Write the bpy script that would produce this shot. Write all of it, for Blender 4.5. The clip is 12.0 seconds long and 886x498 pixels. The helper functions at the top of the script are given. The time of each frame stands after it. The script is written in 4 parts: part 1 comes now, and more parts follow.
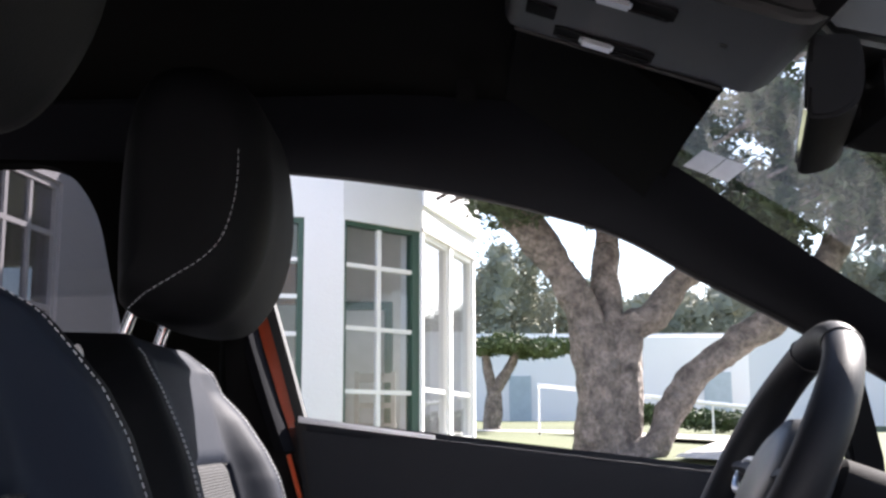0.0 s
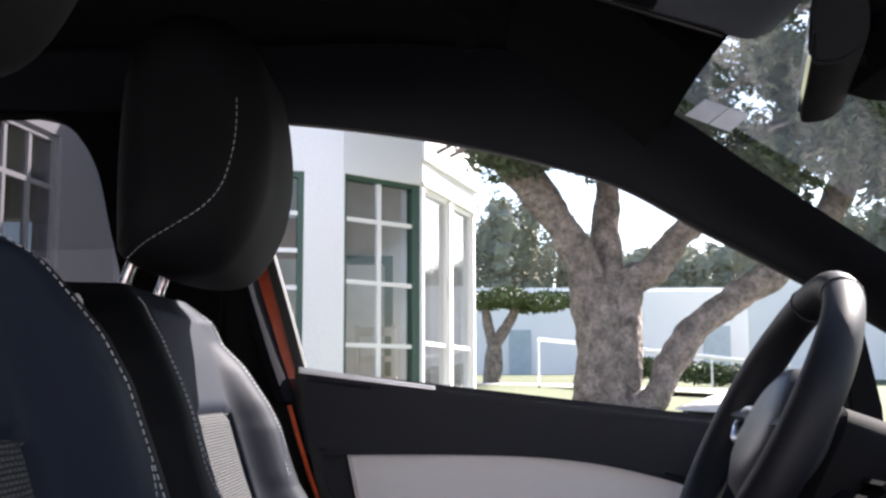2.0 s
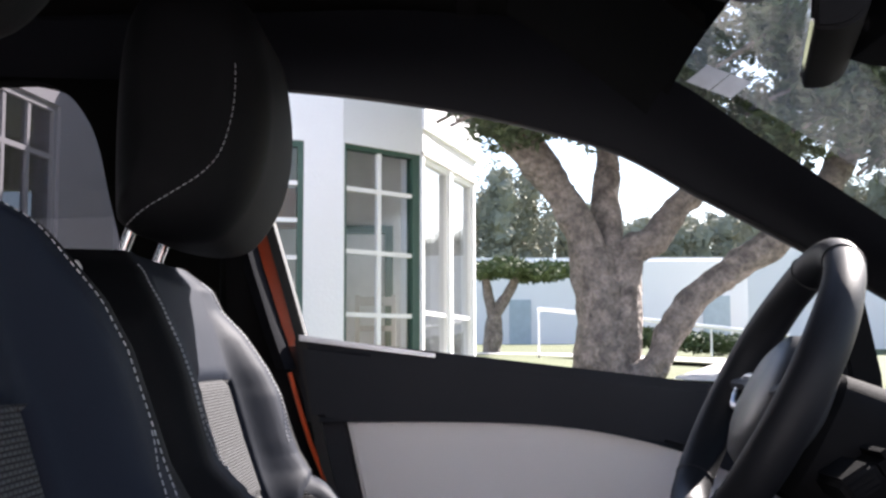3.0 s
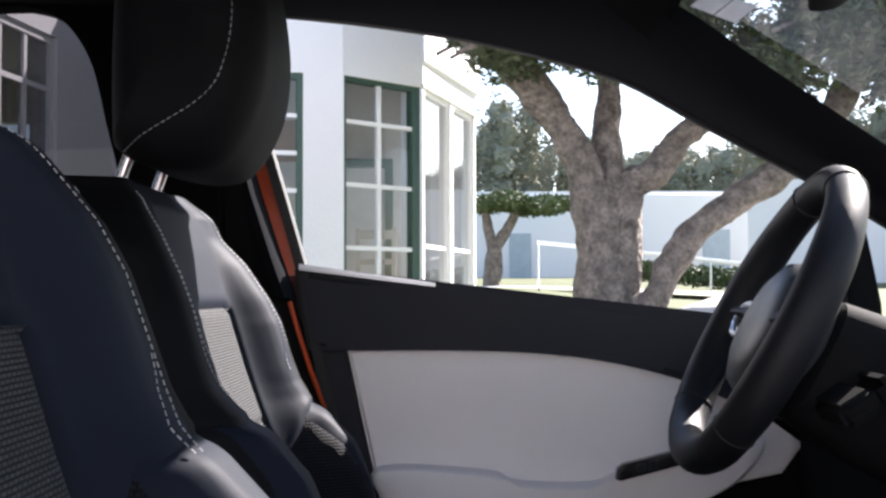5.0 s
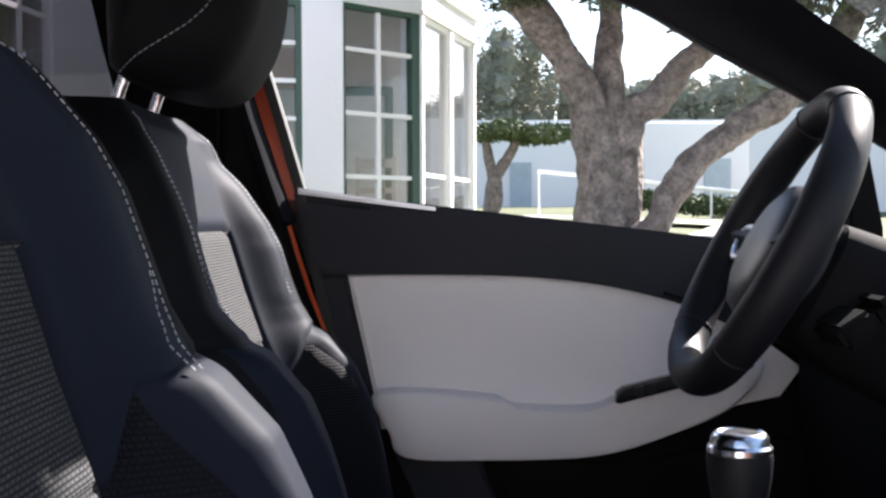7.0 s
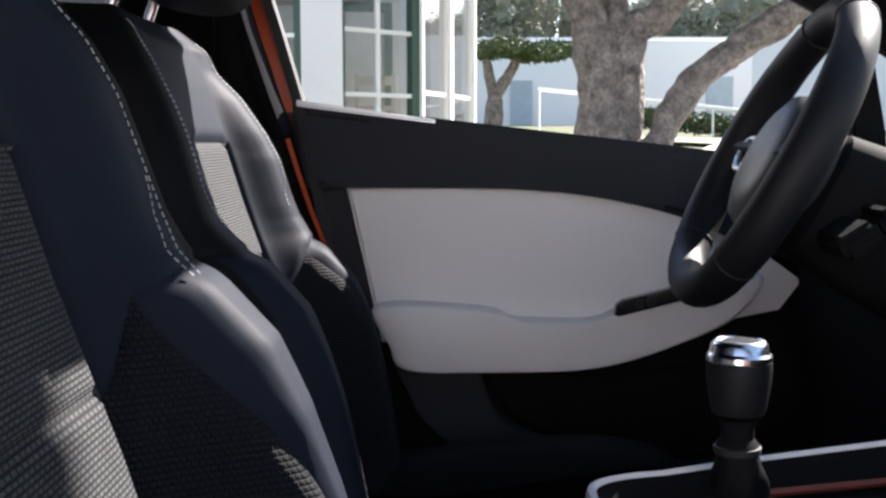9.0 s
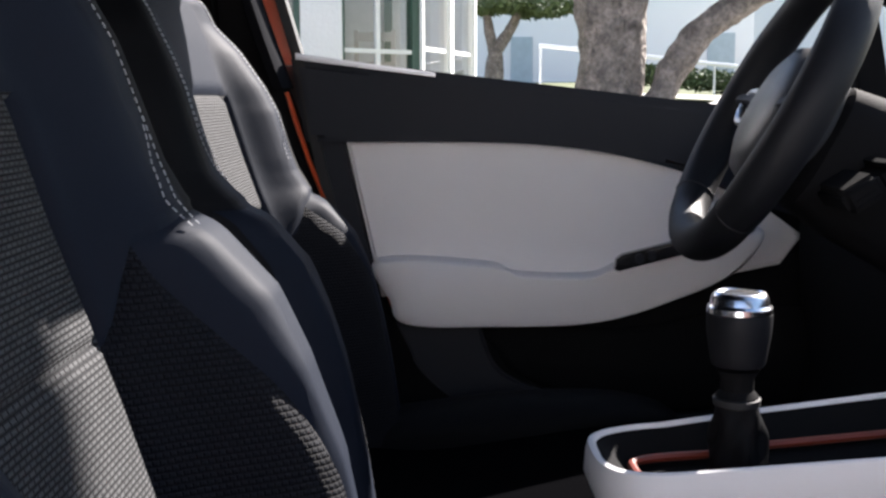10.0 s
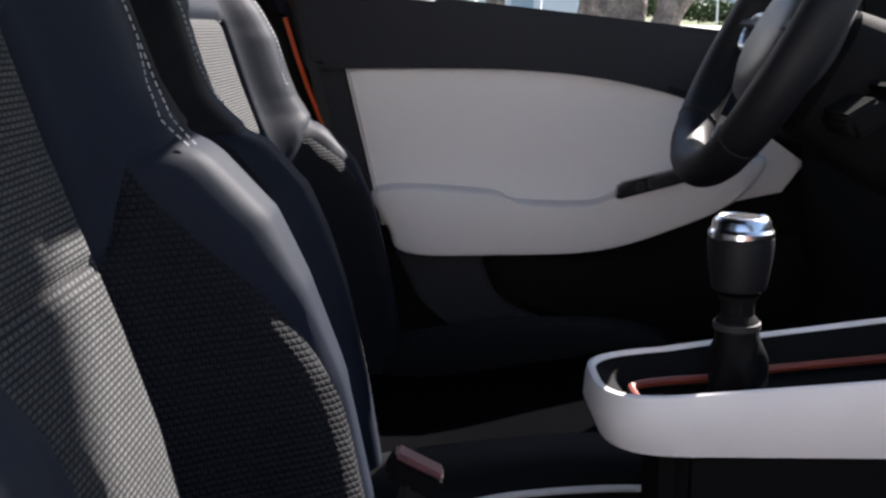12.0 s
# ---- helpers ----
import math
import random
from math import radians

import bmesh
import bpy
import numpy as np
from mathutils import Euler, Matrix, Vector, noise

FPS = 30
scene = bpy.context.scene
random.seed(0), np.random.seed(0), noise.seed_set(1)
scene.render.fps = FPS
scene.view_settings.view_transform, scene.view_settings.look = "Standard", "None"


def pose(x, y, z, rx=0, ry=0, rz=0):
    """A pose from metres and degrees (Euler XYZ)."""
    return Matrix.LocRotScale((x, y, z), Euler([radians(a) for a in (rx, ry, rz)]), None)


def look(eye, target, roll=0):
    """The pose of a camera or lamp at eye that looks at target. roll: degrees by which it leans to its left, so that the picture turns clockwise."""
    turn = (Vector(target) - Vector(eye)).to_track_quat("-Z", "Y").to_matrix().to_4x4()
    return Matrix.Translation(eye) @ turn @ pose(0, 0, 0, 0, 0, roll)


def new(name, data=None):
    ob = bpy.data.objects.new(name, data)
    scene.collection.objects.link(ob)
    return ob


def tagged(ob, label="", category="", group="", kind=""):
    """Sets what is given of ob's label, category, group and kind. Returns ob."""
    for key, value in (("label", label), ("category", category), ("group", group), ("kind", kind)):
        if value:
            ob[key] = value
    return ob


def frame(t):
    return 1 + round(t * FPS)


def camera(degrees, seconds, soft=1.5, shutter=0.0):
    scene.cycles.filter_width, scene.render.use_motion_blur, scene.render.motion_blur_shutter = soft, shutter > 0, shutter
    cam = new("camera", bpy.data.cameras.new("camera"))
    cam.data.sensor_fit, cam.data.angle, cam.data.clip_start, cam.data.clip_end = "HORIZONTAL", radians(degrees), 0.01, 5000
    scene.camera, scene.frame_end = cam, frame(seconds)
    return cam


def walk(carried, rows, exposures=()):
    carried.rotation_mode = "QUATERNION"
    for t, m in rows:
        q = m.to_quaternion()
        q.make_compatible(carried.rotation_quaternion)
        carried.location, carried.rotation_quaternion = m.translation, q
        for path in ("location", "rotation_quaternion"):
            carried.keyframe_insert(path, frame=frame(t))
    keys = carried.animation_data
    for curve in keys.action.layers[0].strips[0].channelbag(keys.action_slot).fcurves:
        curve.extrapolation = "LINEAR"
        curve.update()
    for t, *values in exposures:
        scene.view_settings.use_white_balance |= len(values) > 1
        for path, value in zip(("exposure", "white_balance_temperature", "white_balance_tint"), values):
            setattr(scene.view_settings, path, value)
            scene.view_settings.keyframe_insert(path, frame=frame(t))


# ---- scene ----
# ---------------- camera: a head tilting slowly down ----------------
cam = camera(42.6, 12.0, soft=2.6)
ROWS = [
    (0.0, 0.0000, 0.0000, 1.0000, 0.000, 9.341),
    (0.5, 0.0000, 0.0008, 0.9993, 0.004, 8.962),
    (1.0, 0.0001, 0.0021, 0.9982, 0.008, 8.311),
    (1.5, 0.0001, 0.0033, 0.9972, 0.012, 7.736),
    (2.0, 0.0001, 0.0047, 0.9959, 0.017, 7.047),
    (2.5, 0.0002, 0.0061, 0.9947, 0.021, 6.347),
    (3.0, 0.0002, 0.0077, 0.9932, 0.025, 5.535),
    (5.0, 0.0003, 0.0140, 0.9868, 0.040, 2.207),
    (5.5, 0.0004, 0.0155, 0.9852, 0.044, 1.408),
    (6.0, 0.0004, 0.0172, 0.9833, 0.048, 0.452),
    (6.5, 0.0004, 0.0188, 0.9815, 0.052, -0.447),
    (8.5, 0.0006, 0.0253, 0.9732, 0.067, -4.352),
    (9.0, 0.0006, 0.0270, 0.9709, 0.070, -5.415),
    (9.5, 0.0006, 0.0285, 0.9688, 0.074, -6.381),
    (10.0, 0.0006, 0.0303, 0.9661, 0.077, -7.548),
    (10.5, 0.0007, 0.0318, 0.9638, 0.081, -8.591),
    (11.0, 0.0007, 0.0330, 0.9618, 0.084, -9.460),
    (11.5, 0.0007, 0.0341, 0.9601, 0.088, -10.198),
    (12.0, 0.0008, 0.0351, 0.9584, 0.091, -10.920),
]
ROLL = -0.139


def heading(yaw, pitch):
    y, p = radians(yaw), radians(pitch)
    return Vector((-math.sin(y) * math.cos(p), math.cos(y) * math.cos(p), math.sin(p)))


walk(cam, [(t, look((x, y, z), Vector((x, y, z)) + heading(yaw, pitch), ROLL)) for t, x, y, z, yaw, pitch in ROWS],
     exposures=[(0.0, 2.26, 6430, 17), (6.0, 2.2, 6450, 16), (12.0, 2.12, 6500, 14)])

# ---------------- daylight ----------------
SUN = Vector((1.0, 1.035, 1.01)).normalized()
world = bpy.data.worlds.new("sky")
scene.world = world
world.use_nodes = True
wn = world.node_tree.nodes
sky = wn.new("ShaderNodeTexSky")
sky.sky_type = "NISHITA"
sky.sun_disc = False
sky.sun_elevation = math.asin(SUN.z)
sky.sun_rotation = math.atan2(SUN.x, SUN.y)
sky.dust_density = 0.8
wn["Background"].inputs["Strength"].default_value = 0.08
world.node_tree.links.new(sky.outputs["Color"], wn["Background"].inputs["Color"])
sun = new("sun", bpy.data.lights.new("sun", "SUN"))
sun.data.energy = 5.0
sun.data.angle = radians(0.5)
sun.data.color = (1.0, 0.95, 0.88)
sun.matrix_world = look((0, 0, 20), Vector((0, 0, 20)) - SUN)

# ---------------- materials ----------------
def material(name, colour, rough=0.6, metal=0.0, grain=0.0, grain_scale=300.0, bump=0.0, bump_scale=400.0, wear=0.15, wear_scale=6.0,
             sheen=0.0, coat=0.0, spec=0.5):
    m = bpy.data.materials.new(name)
    m.use_nodes = True
    n, l = m.node_tree.nodes, m.node_tree.links
    b = n["Principled BSDF"]
    b.inputs["Roughness"].default_value = rough
    b.inputs["Metallic"].default_value = metal
    b.inputs["Coat Weight"].default_value = coat
    b.inputs["Sheen Weight"].default_value = sheen
    b.inputs["Specular IOR Level"].default_value = spec
    co = n.new("ShaderNodeTexCoord")
    big = n.new("ShaderNodeTexNoise")
    big.inputs["Scale"].default_value = wear_scale
    big.inputs["Detail"].default_value = 4
    l.new(co.outputs["Object"], big.inputs["Vector"])
    fine = n.new("ShaderNodeTexNoise")
    fine.inputs["Scale"].default_value = grain_scale
    l.new(co.outputs["Object"], fine.inputs["Vector"])
    mr = n.new("ShaderNodeMapRange")
    mr.inputs["To Min"].default_value, mr.inputs["To Max"].default_value = 1 - wear, 1 + wear
    l.new(big.outputs["Fac"], mr.inputs["Value"])
    mr2 = n.new("ShaderNodeMapRange")
    mr2.inputs["To Min"].default_value, mr2.inputs["To Max"].default_value = 1 - grain, 1 + grain
    l.new(fine.outputs["Fac"], mr2.inputs["Value"])
    mul = n.new("ShaderNodeMath")
    mul.operation = "MULTIPLY"
    l.new(mr.outputs[0], mul.inputs[0])
    l.new(mr2.outputs[0], mul.inputs[1])
    hsv = n.new("ShaderNodeHueSaturation")
    hsv.inputs["Color"].default_value = (*colour, 1)
    l.new(mul.outputs[0], hsv.inputs["Value"])
    l.new(hsv.outputs[0], b.inputs["Base Color"])
    rr = n.new("ShaderNodeMapRange")
    rr.inputs["To Min"].default_value, rr.inputs["To Max"].default_value = max(rough - 0.08, 0.02), min(rough + 0.08, 1)
    l.new(big.outputs["Fac"], rr.inputs["Value"])
    l.new(rr.outputs[0], b.inputs["Roughness"])
    if bump:
        bn = n.new("ShaderNodeTexNoise")
        bn.inputs["Scale"].default_value = bump_scale
        bn.inputs["Detail"].default_value = 3
        l.new(co.outputs["Object"], bn.inputs["Vector"])
        bp = n.new("ShaderNodeBump")
        bp.inputs["Strength"].default_value = bump
        bp.inputs["Distance"].default_value = 0.06 if bump_scale < 20 else 0.02 if bump_scale < 60 else 0.0015
        l.new(bn.outputs["Fac"], bp.inputs["Height"])
        l.new(bp.outputs[0], b.inputs["Normal"])
    return m


def knit(name, dark, light, wide, high):
    """A coarse woven cloth: small raised pads in rows, each wide by high."""
    m = bpy.data.materials.new(name)
    m.use_nodes = True
    n, l = m.node_tree.nodes, m.node_tree.links
    b = n["Principled BSDF"]
    b.inputs["Roughness"].default_value = 0.85
    b.inputs["Specular IOR Level"].default_value = 0.2
    co = n.new("ShaderNodeTexCoord")
    sw = n.new("ShaderNodeMapping")
    sw.inputs["Rotation"].default_value = (0, 0, 0)
    sep = n.new("ShaderNodeSeparateXYZ")
    com = n.new("ShaderNodeCombineXYZ")
    l.new(co.outputs["Object"], sep.inputs[0])
    run = n.new("ShaderNodeMath")
    run.operation = "ADD"
    l.new(sep.outputs["Y"], run.inputs[0])
    l.new(sep.outputs["X"], run.inputs[1])
    l.new(run.outputs[0], com.inputs["X"])
    l.new(sep.outputs["Z"], com.inputs["Y"])
    l.new(com.outputs[0], sw.inputs["Vector"])
    br = n.new("ShaderNodeTexBrick")
    br.inputs["Scale"].default_value = 1.0
    br.inputs["Brick Width"].default_value = wide
    br.inputs["Row Height"].default_value = high
    br.inputs["Mortar Size"].default_value = high * 0.34
    br.inputs["Mortar Smooth"].default_value = 1.0
    br.inputs["Color1"].default_value = (*light, 1)
    br.inputs["Color2"].default_value = (*[c * 0.8 for c in light], 1)
    br.inputs["Mortar"].default_value = (*dark, 1)
    l.new(sw.outputs[0], br.inputs["Vector"])
    l.new(br.outputs["Color"], b.inputs["Base Color"])
    bp = n.new("ShaderNodeBump")
    bp.inputs["Strength"].default_value = 0.9
    bp.inputs["Distance"].default_value = 0.0012
    bp.invert = True
    l.new(br.outputs["Fac"], bp.inputs["Height"])
    l.new(bp.outputs[0], b.inputs["Normal"])
    return m


def glass(name, tint=(0.95, 0.98, 0.97), most=0.7):
    """Thin glass: clear, with a gloss that grows towards grazing views."""
    m = bpy.data.materials.new(name)
    m.use_nodes = True
    n, l = m.node_tree.nodes, m.node_tree.links
    n.remove(n["Principled BSDF"])
    tr, gl, mx, lw = n.new("ShaderNodeBsdfTransparent"), n.new("ShaderNodeBsdfGlossy"), n.new("ShaderNodeMixShader"), n.new("ShaderNodeLayerWeight")
    lw.inputs["Blend"].default_value = 0.5
    pw, ml = n.new("ShaderNodeMath"), n.new("ShaderNodeMath")
    pw.operation, ml.operation = "POWER", "MULTIPLY_ADD"
    pw.inputs[1].default_value = 5.0
    ml.use_clamp = True
    ml.inputs[1].default_value, ml.inputs[2].default_value = most, 0.05
    l.new(lw.outputs["Facing"], pw.inputs[0])
    l.new(pw.outputs[0], ml.inputs[0])
    tr.inputs["Color"].default_value = (*tint, 1)
    gl.inputs["Roughness"].default_value = 0.02
    l.new(ml.outputs[0], mx.inputs["Fac"])
    l.new(tr.outputs[0], mx.inputs[1])
    l.new(gl.outputs[0], mx.inputs[2])
    l.new(mx.outputs[0], n["Material Output"].inputs["Surface"])
    return m


NAVY = material("navy_leatherette", (0.0092, 0.0125, 0.0212), 0.58, spec=0.08, grain=0.12, grain_scale=900, bump=0.12, bump_scale=1700, wear=0.12)
BLACK_LEATHER = material("black_leatherette", (0.0052, 0.0055, 0.0066), 0.65, bump=0.25, bump_scale=700, wear=0.15, spec=0.08)
WHEEL_LEATHER = material("wheel_leather", (0.0085, 0.009, 0.0115), 0.55, bump=0.12, bump_scale=1500, wear=0.2, spec=0.2)
MESH = knit("woven_seat_cloth", (0.012, 0.0125, 0.014), (0.072, 0.073, 0.076), 0.0066, 0.003)
DARK_MESH = knit("dark_woven_cloth", (0.004, 0.0045, 0.007), (0.011, 0.012, 0.016), 0.0058, 0.0038)
PIPING = material("light_piping", (0.62, 0.62, 0.62), 0.6)
THREAD = material("grey_thread", (0.4, 0.41, 0.43), 0.7)
HEADLINER = material("black_headliner", (0.0035, 0.0035, 0.0033), 0.95, bump=0.2, bump_scale=900, grain=0.15, spec=0.03)
TRIM = material("dark_soft_trim", (0.015, 0.017, 0.024), 0.65, bump=0.2, bump_scale=1200, wear=0.12, spec=0.3)
TRIM_BLACK = material("black_hard_plastic", (0.008, 0.008, 0.0088), 0.8, bump=0.3, bump_scale=900, wear=0.15, spec=0.05)
PILLAR = material("pillar_trim", (0.008, 0.0085, 0.011), 0.9, spec=0.05, bump=0.2, bump_scale=900, wear=0.12)
WHITE_SOFT = material("white_soft_trim", (0.82, 0.8, 0.8), 0.55, bump=0.12, bump_scale=900, wear=0.04)
CHROME = material("chrome", (0.8, 0.8, 0.82), 0.22, metal=1.0, wear=0.05)
SATIN = material("satin_silver", (0.55, 0.56, 0.58), 0.32, metal=0.9, wear=0.08)
ORANGE = material("orange_car_paint", (0.52, 0.075, 0.02), 0.3, coat=0.8, wear=0.06)
ORANGE_TRIM = material("orange_trim", (0.2, 0.04, 0.022), 0.4, wear=0.06)
RUBBER = material("black_rubber", (0.012, 0.012, 0.013), 0.7)
GLOSS_BLACK = material("gloss_black_plastic", (0.012, 0.012, 0.014), 0.2, coat=0.4, wear=0.05)
CONSOLE = material("satin_black_plastic", (0.013, 0.013, 0.0135), 0.5, bump=0.2, bump_scale=900, wear=0.1)
HUB_GREY = material("dark_grey_satin_plastic", (0.035, 0.036, 0.04), 0.42, bump=0.15, bump_scale=900, wear=0.1)
# near-black and without gloss: the footwell's shade is put into the cushion colour
CUSHION_SHADED = material("shade_dark_cushion_cloth", (0.003, 0.003, 0.0035), 1.0, bump=0.4, bump_scale=600, spec=0.0)
CARPET = material("black_carpet", (0.012, 0.012, 0.013), 1.0, bump=0.8, bump_scale=500, grain=0.3, spec=0.1)
GLASS = glass("car_glass", (0.8, 0.83, 0.81))
HOUSE_GLASS = glass("house_glass", (0.72, 0.75, 0.78), 1.6)
MIRROR = material("mirror_glass", (0.9, 0.9, 0.9), 0.03, metal=1.0, wear=0.0)
STICKER = material("frosted_sticker", (0.55, 0.55, 0.55), 0.6, wear=0.2, wear_scale=60)
WHITE_WALL = material("white_render", (0.76, 0.76, 0.77), 0.9, bump=0.25, bump_scale=30, wear=0.05, wear_scale=1.2, grain=0.03, grain_scale=60)
GREEN_PAINT = material("dark_green_paint", (0.03, 0.075, 0.055), 0.5, wear=0.15)
WHITE_PAINT = material("white_window_paint", (0.78, 0.78, 0.78), 0.5, wear=0.04)
INTERIOR = material("room_plaster", (0.6, 0.6, 0.6), 0.9)
WOODEN = material("pale_wood", (0.36, 0.34, 0.31), 0.6)
BLIND = material("brown_blind", (0.25, 0.15, 0.09), 0.8)
BARK = material("grey_brown_bark", (0.18, 0.152, 0.134), 0.95, bump=1.0, bump_scale=14, grain=0.8, grain_scale=26, wear=1.1, wear_scale=8)
LEAF = material("olive_leaf", (0.065, 0.085, 0.04), 0.6, wear=0.4, wear_scale=3)
HEDGE = material("clipped_leaf", (0.07, 0.1, 0.035), 0.7, wear=0.4, wear_scale=3)
# leaf colour made paler to stand in for distance haze
FAR_LEAF_HAZED = material("far_foliage_hazed", (0.26, 0.26, 0.2), 0.9, wear=0.4, wear_scale=0.6)
GRASS = material("lawn_grass", (0.085, 0.1, 0.035), 0.95, bump=0.6, bump_scale=40, grain=0.3, grain_scale=50, wear=0.35, wear_scale=0.4)
PAVING = material("pale_concrete", (0.5, 0.48, 0.45), 0.9, bump=0.3, bump_scale=40, wear=0.15, wear_scale=1.5)
FAR_WALL = material("pale_far_wall", (0.8, 0.78, 0.76), 0.9, wear=0.05, wear_scale=0.5)
BLUEISH = material("grey_door_paint", (0.4, 0.46, 0.48), 0.7)
DARK_ROOF = material("dark_roof_sheet", (0.05, 0.06, 0.065), 0.7)


# ---------------- helpers ----------------
def finish(name, bm, mat, parent=None, label="", smooth=True):
    me = bpy.data.meshes.new(name)
    bmesh.ops.recalc_face_normals(bm, faces=bm.faces)
    bm.to_mesh(me)
    bm.free()
    for m in mat if isinstance(mat, (list, tuple)) else [mat]:
        me.materials.append(m)
    if smooth:
        me.shade_smooth()
        me.set_sharp_from_angle(angle=radians(38))
    ob = new(name, me)
    if parent:
        ob.parent = parent
    if label:
        ob["label"] = label
    return ob


def part(name, bm, mat, parent, label=""):
    return finish(name, bm, mat, parent, label)


def thing(name, label, category, group="", kind="", at=(0, 0, 0)):
    e = new(name)
    e.location = at
    e.empty_display_size = 0.05
    return tagged(e, label, category, group, kind)


def spline(points, n=8, closed=False):
    """Catmull-Rom through the points."""
    p = [Vector(q) for q in points]
    out = []
    k = len(p)
    for i in range(k if closed else k - 1):
        a, b, c, d = (p[(i + j - 1) % k] if closed else p[min(max(i + j - 1, 0), k - 1)] for j in range(4))
        for s in range(n):
            t = s / n
            out.append(0.5 * ((2 * b) + (c - a) * t + (2 * a - 5 * b + 4 * c - d) * t * t + (3 * b - a - 3 * c + d) * t ** 3))
    if not closed:
        out.append(p[-1])
    return out


def loft(rings, closed_ring=True, caps=True):
    bm = bmesh.new()
    vs = [[bm.verts.new(p) for p in r] for r in rings]
    for a, b in zip(vs, vs[1:]):
        m = len(a)
        for i in range(m if closed_ring else m - 1):
            j = (i + 1) % m
            bm.faces.new((a[i], a[j], b[j], b[i]))
    if caps and closed_ring:
        bm.faces.new(vs[0])
        bm.faces.new(vs[-1][::-1])
    return bm


def tube(path, radius, sides=10, squash=1.0):
    """A round bar along a path; radius is a number or one for each point."""
    path = [Vector(p) for p in path]
    rings = []
    up = Vector((0.13, 0.21, 0.97)).normalized()
    for i, p in enumerate(path):
        d = (path[min(i + 1, len(path) - 1)] - path[max(i - 1, 0)]).normalized()
        side = d.cross(up)
        if side.length < 1e-4:
            side = d.cross(Vector((1, 0, 0)))
        side.normalize()
        top = side.cross(d)
        r = radius[i] if isinstance(radius, (list, tuple)) else radius
        rings.append([p + r * (math.cos(a) * side + squash * math.sin(a) * top) for a in (2 * math.pi * k / sides for k in range(sides))])
    return loft(rings)


def slab(outline, y0, y1, bevel=0.004, segments=2):
    """An outline in x and z, extruded from y0 to y1, with rounded edges."""
    bm = bmesh.new()
    f = bm.faces.new([bm.verts.new((p[0], y0, p[1])) for p in outline])
    g = bmesh.ops.extrude_face_region(bm, geom=[f])
    for v in g["geom"]:
        if isinstance(v, bmesh.types.BMVert):
            v.co.y = y1
    if bevel:
        edges = [e for e in bm.edges if abs(e.verts[0].co.y - e.verts[1].co.y) < 1e-6]
        bmesh.ops.bevel(bm, geom=edges, offset=bevel, segments=segments, affect="EDGES", clamp_overlap=True)
    return bm


def box(x0, x1, y0, y1, z0, z1, bevel=0.003, segments=2):
    bm = bmesh.new()
    bmesh.ops.create_cube(bm, size=1, matrix=Matrix.LocRotScale(((x0 + x1) / 2, (y0 + y1) / 2, (z0 + z1) / 2), None, (x1 - x0, y1 - y0, z1 - z0)))
    if bevel:
        bmesh.ops.bevel(bm, geom=bm.edges[:], offset=bevel, segments=segments, affect="EDGES", clamp_overlap=True)
    return bm


def lathe(profile, centre, axis=(0, 0, 1), sides=40):
    """Turned shape: profile of (radius, height) round the axis."""
    q = Vector((0, 0, 1)).rotation_difference(Vector(axis).normalized())
    rings = [[Vector(centre) + q @ Vector((r * math.cos(a), r * math.sin(a), h)) for a in (2 * math.pi * k / sides for k in range(sides))] for r, h in profile]
    return loft(rings)


def pillow(outline, y0, y1, rounding=0.05, steps=7, power=2.4, shrink=0.05):
    """An outline in x and z, filled from y0 to y1, with its sides rounded over."""
    pts = [Vector((p[0], 0, p[1])) for p in outline]
    c = sum(pts, Vector()) / len(pts)
    rings = []
    ks = [k / steps for k in range(steps + 1)]
    seq = [(y0 + rounding * (1 - math.cos(k * math.pi / 2)), math.sin(k * math.pi / 2)) for k in ks]
    seq += [(y1 - rounding * (1 - math.cos(k * math.pi / 2)), math.sin(k * math.pi / 2)) for k in reversed(ks)]
    for y, s in seq:
        ring = []
        for i, p in enumerate(pts):
            d = p - c
            inset = shrink * (1 - s)
            ring.append(c + d * max(0.02, 1 - inset / max(d.length, 0.02)) + Vector((0, y, 0)))
        rings.append(ring)
    return loft(rings)


def merge(*bms):
    out = bmesh.new()
    for b in bms:
        me = bpy.data.meshes.new("tmp")
        b.to_mesh(me)
        out.from_mesh(me)
        b.free()
        bpy.data.meshes.remove(me)
    return out


def dashes(path, length, gap, r):
    """A row of stitches along a path."""
    path = [Vector(p) for p in path]
    bms, run, k = [], 0.0, 0
    acc = [0.0]
    for a, b in zip(path, path[1:]):
        acc.append(acc[-1] + (b - a).length)
    def at(s):
        for i in range(len(acc) - 1):
            if acc[i + 1] >= s:
                f = (s - acc[i]) / max(acc[i + 1] - acc[i], 1e-9)
                return path[i].lerp(path[i + 1], f)
        return path[-1]
    out = bmesh.new()
    s = 0.0
    while s + length < acc[-1]:
        a, b = at(s), at(s + length)
        d = (b - a).normalized()
        u = d.cross(Vector((0.3, 0.2, 0.9))).normalized()
        w = d.cross(u)
        q = [[out.verts.new(p + r * (math.cos(t) * u + math.sin(t) * w)) for t in (0, 1.57, 3.14, 4.71)] for p in (a, b)]
        for i in range(4):
            out.faces.new((q[0][i], q[0][(i + 1) % 4], q[1][(i + 1) % 4], q[1][i]))
        out.faces.new(q[0])
        out.faces.new(q[1][::-1])
        s += length + gap
    return out


def lerp_table(z, table):
    """Smooth value at z from rows of (z, value)."""
    if z <= table[0][0]:
        return table[0][1]
    for (a, va), (b, vb) in zip(table, table[1:]):
        if z <= b:
            f = (z - a) / (b - a)
            return va + (vb - va) * f
    return table[-1][1]


def smooth01(f):
    f = min(max(f, 0.0), 1.0)
    return f * f * (3 - 2 * f)


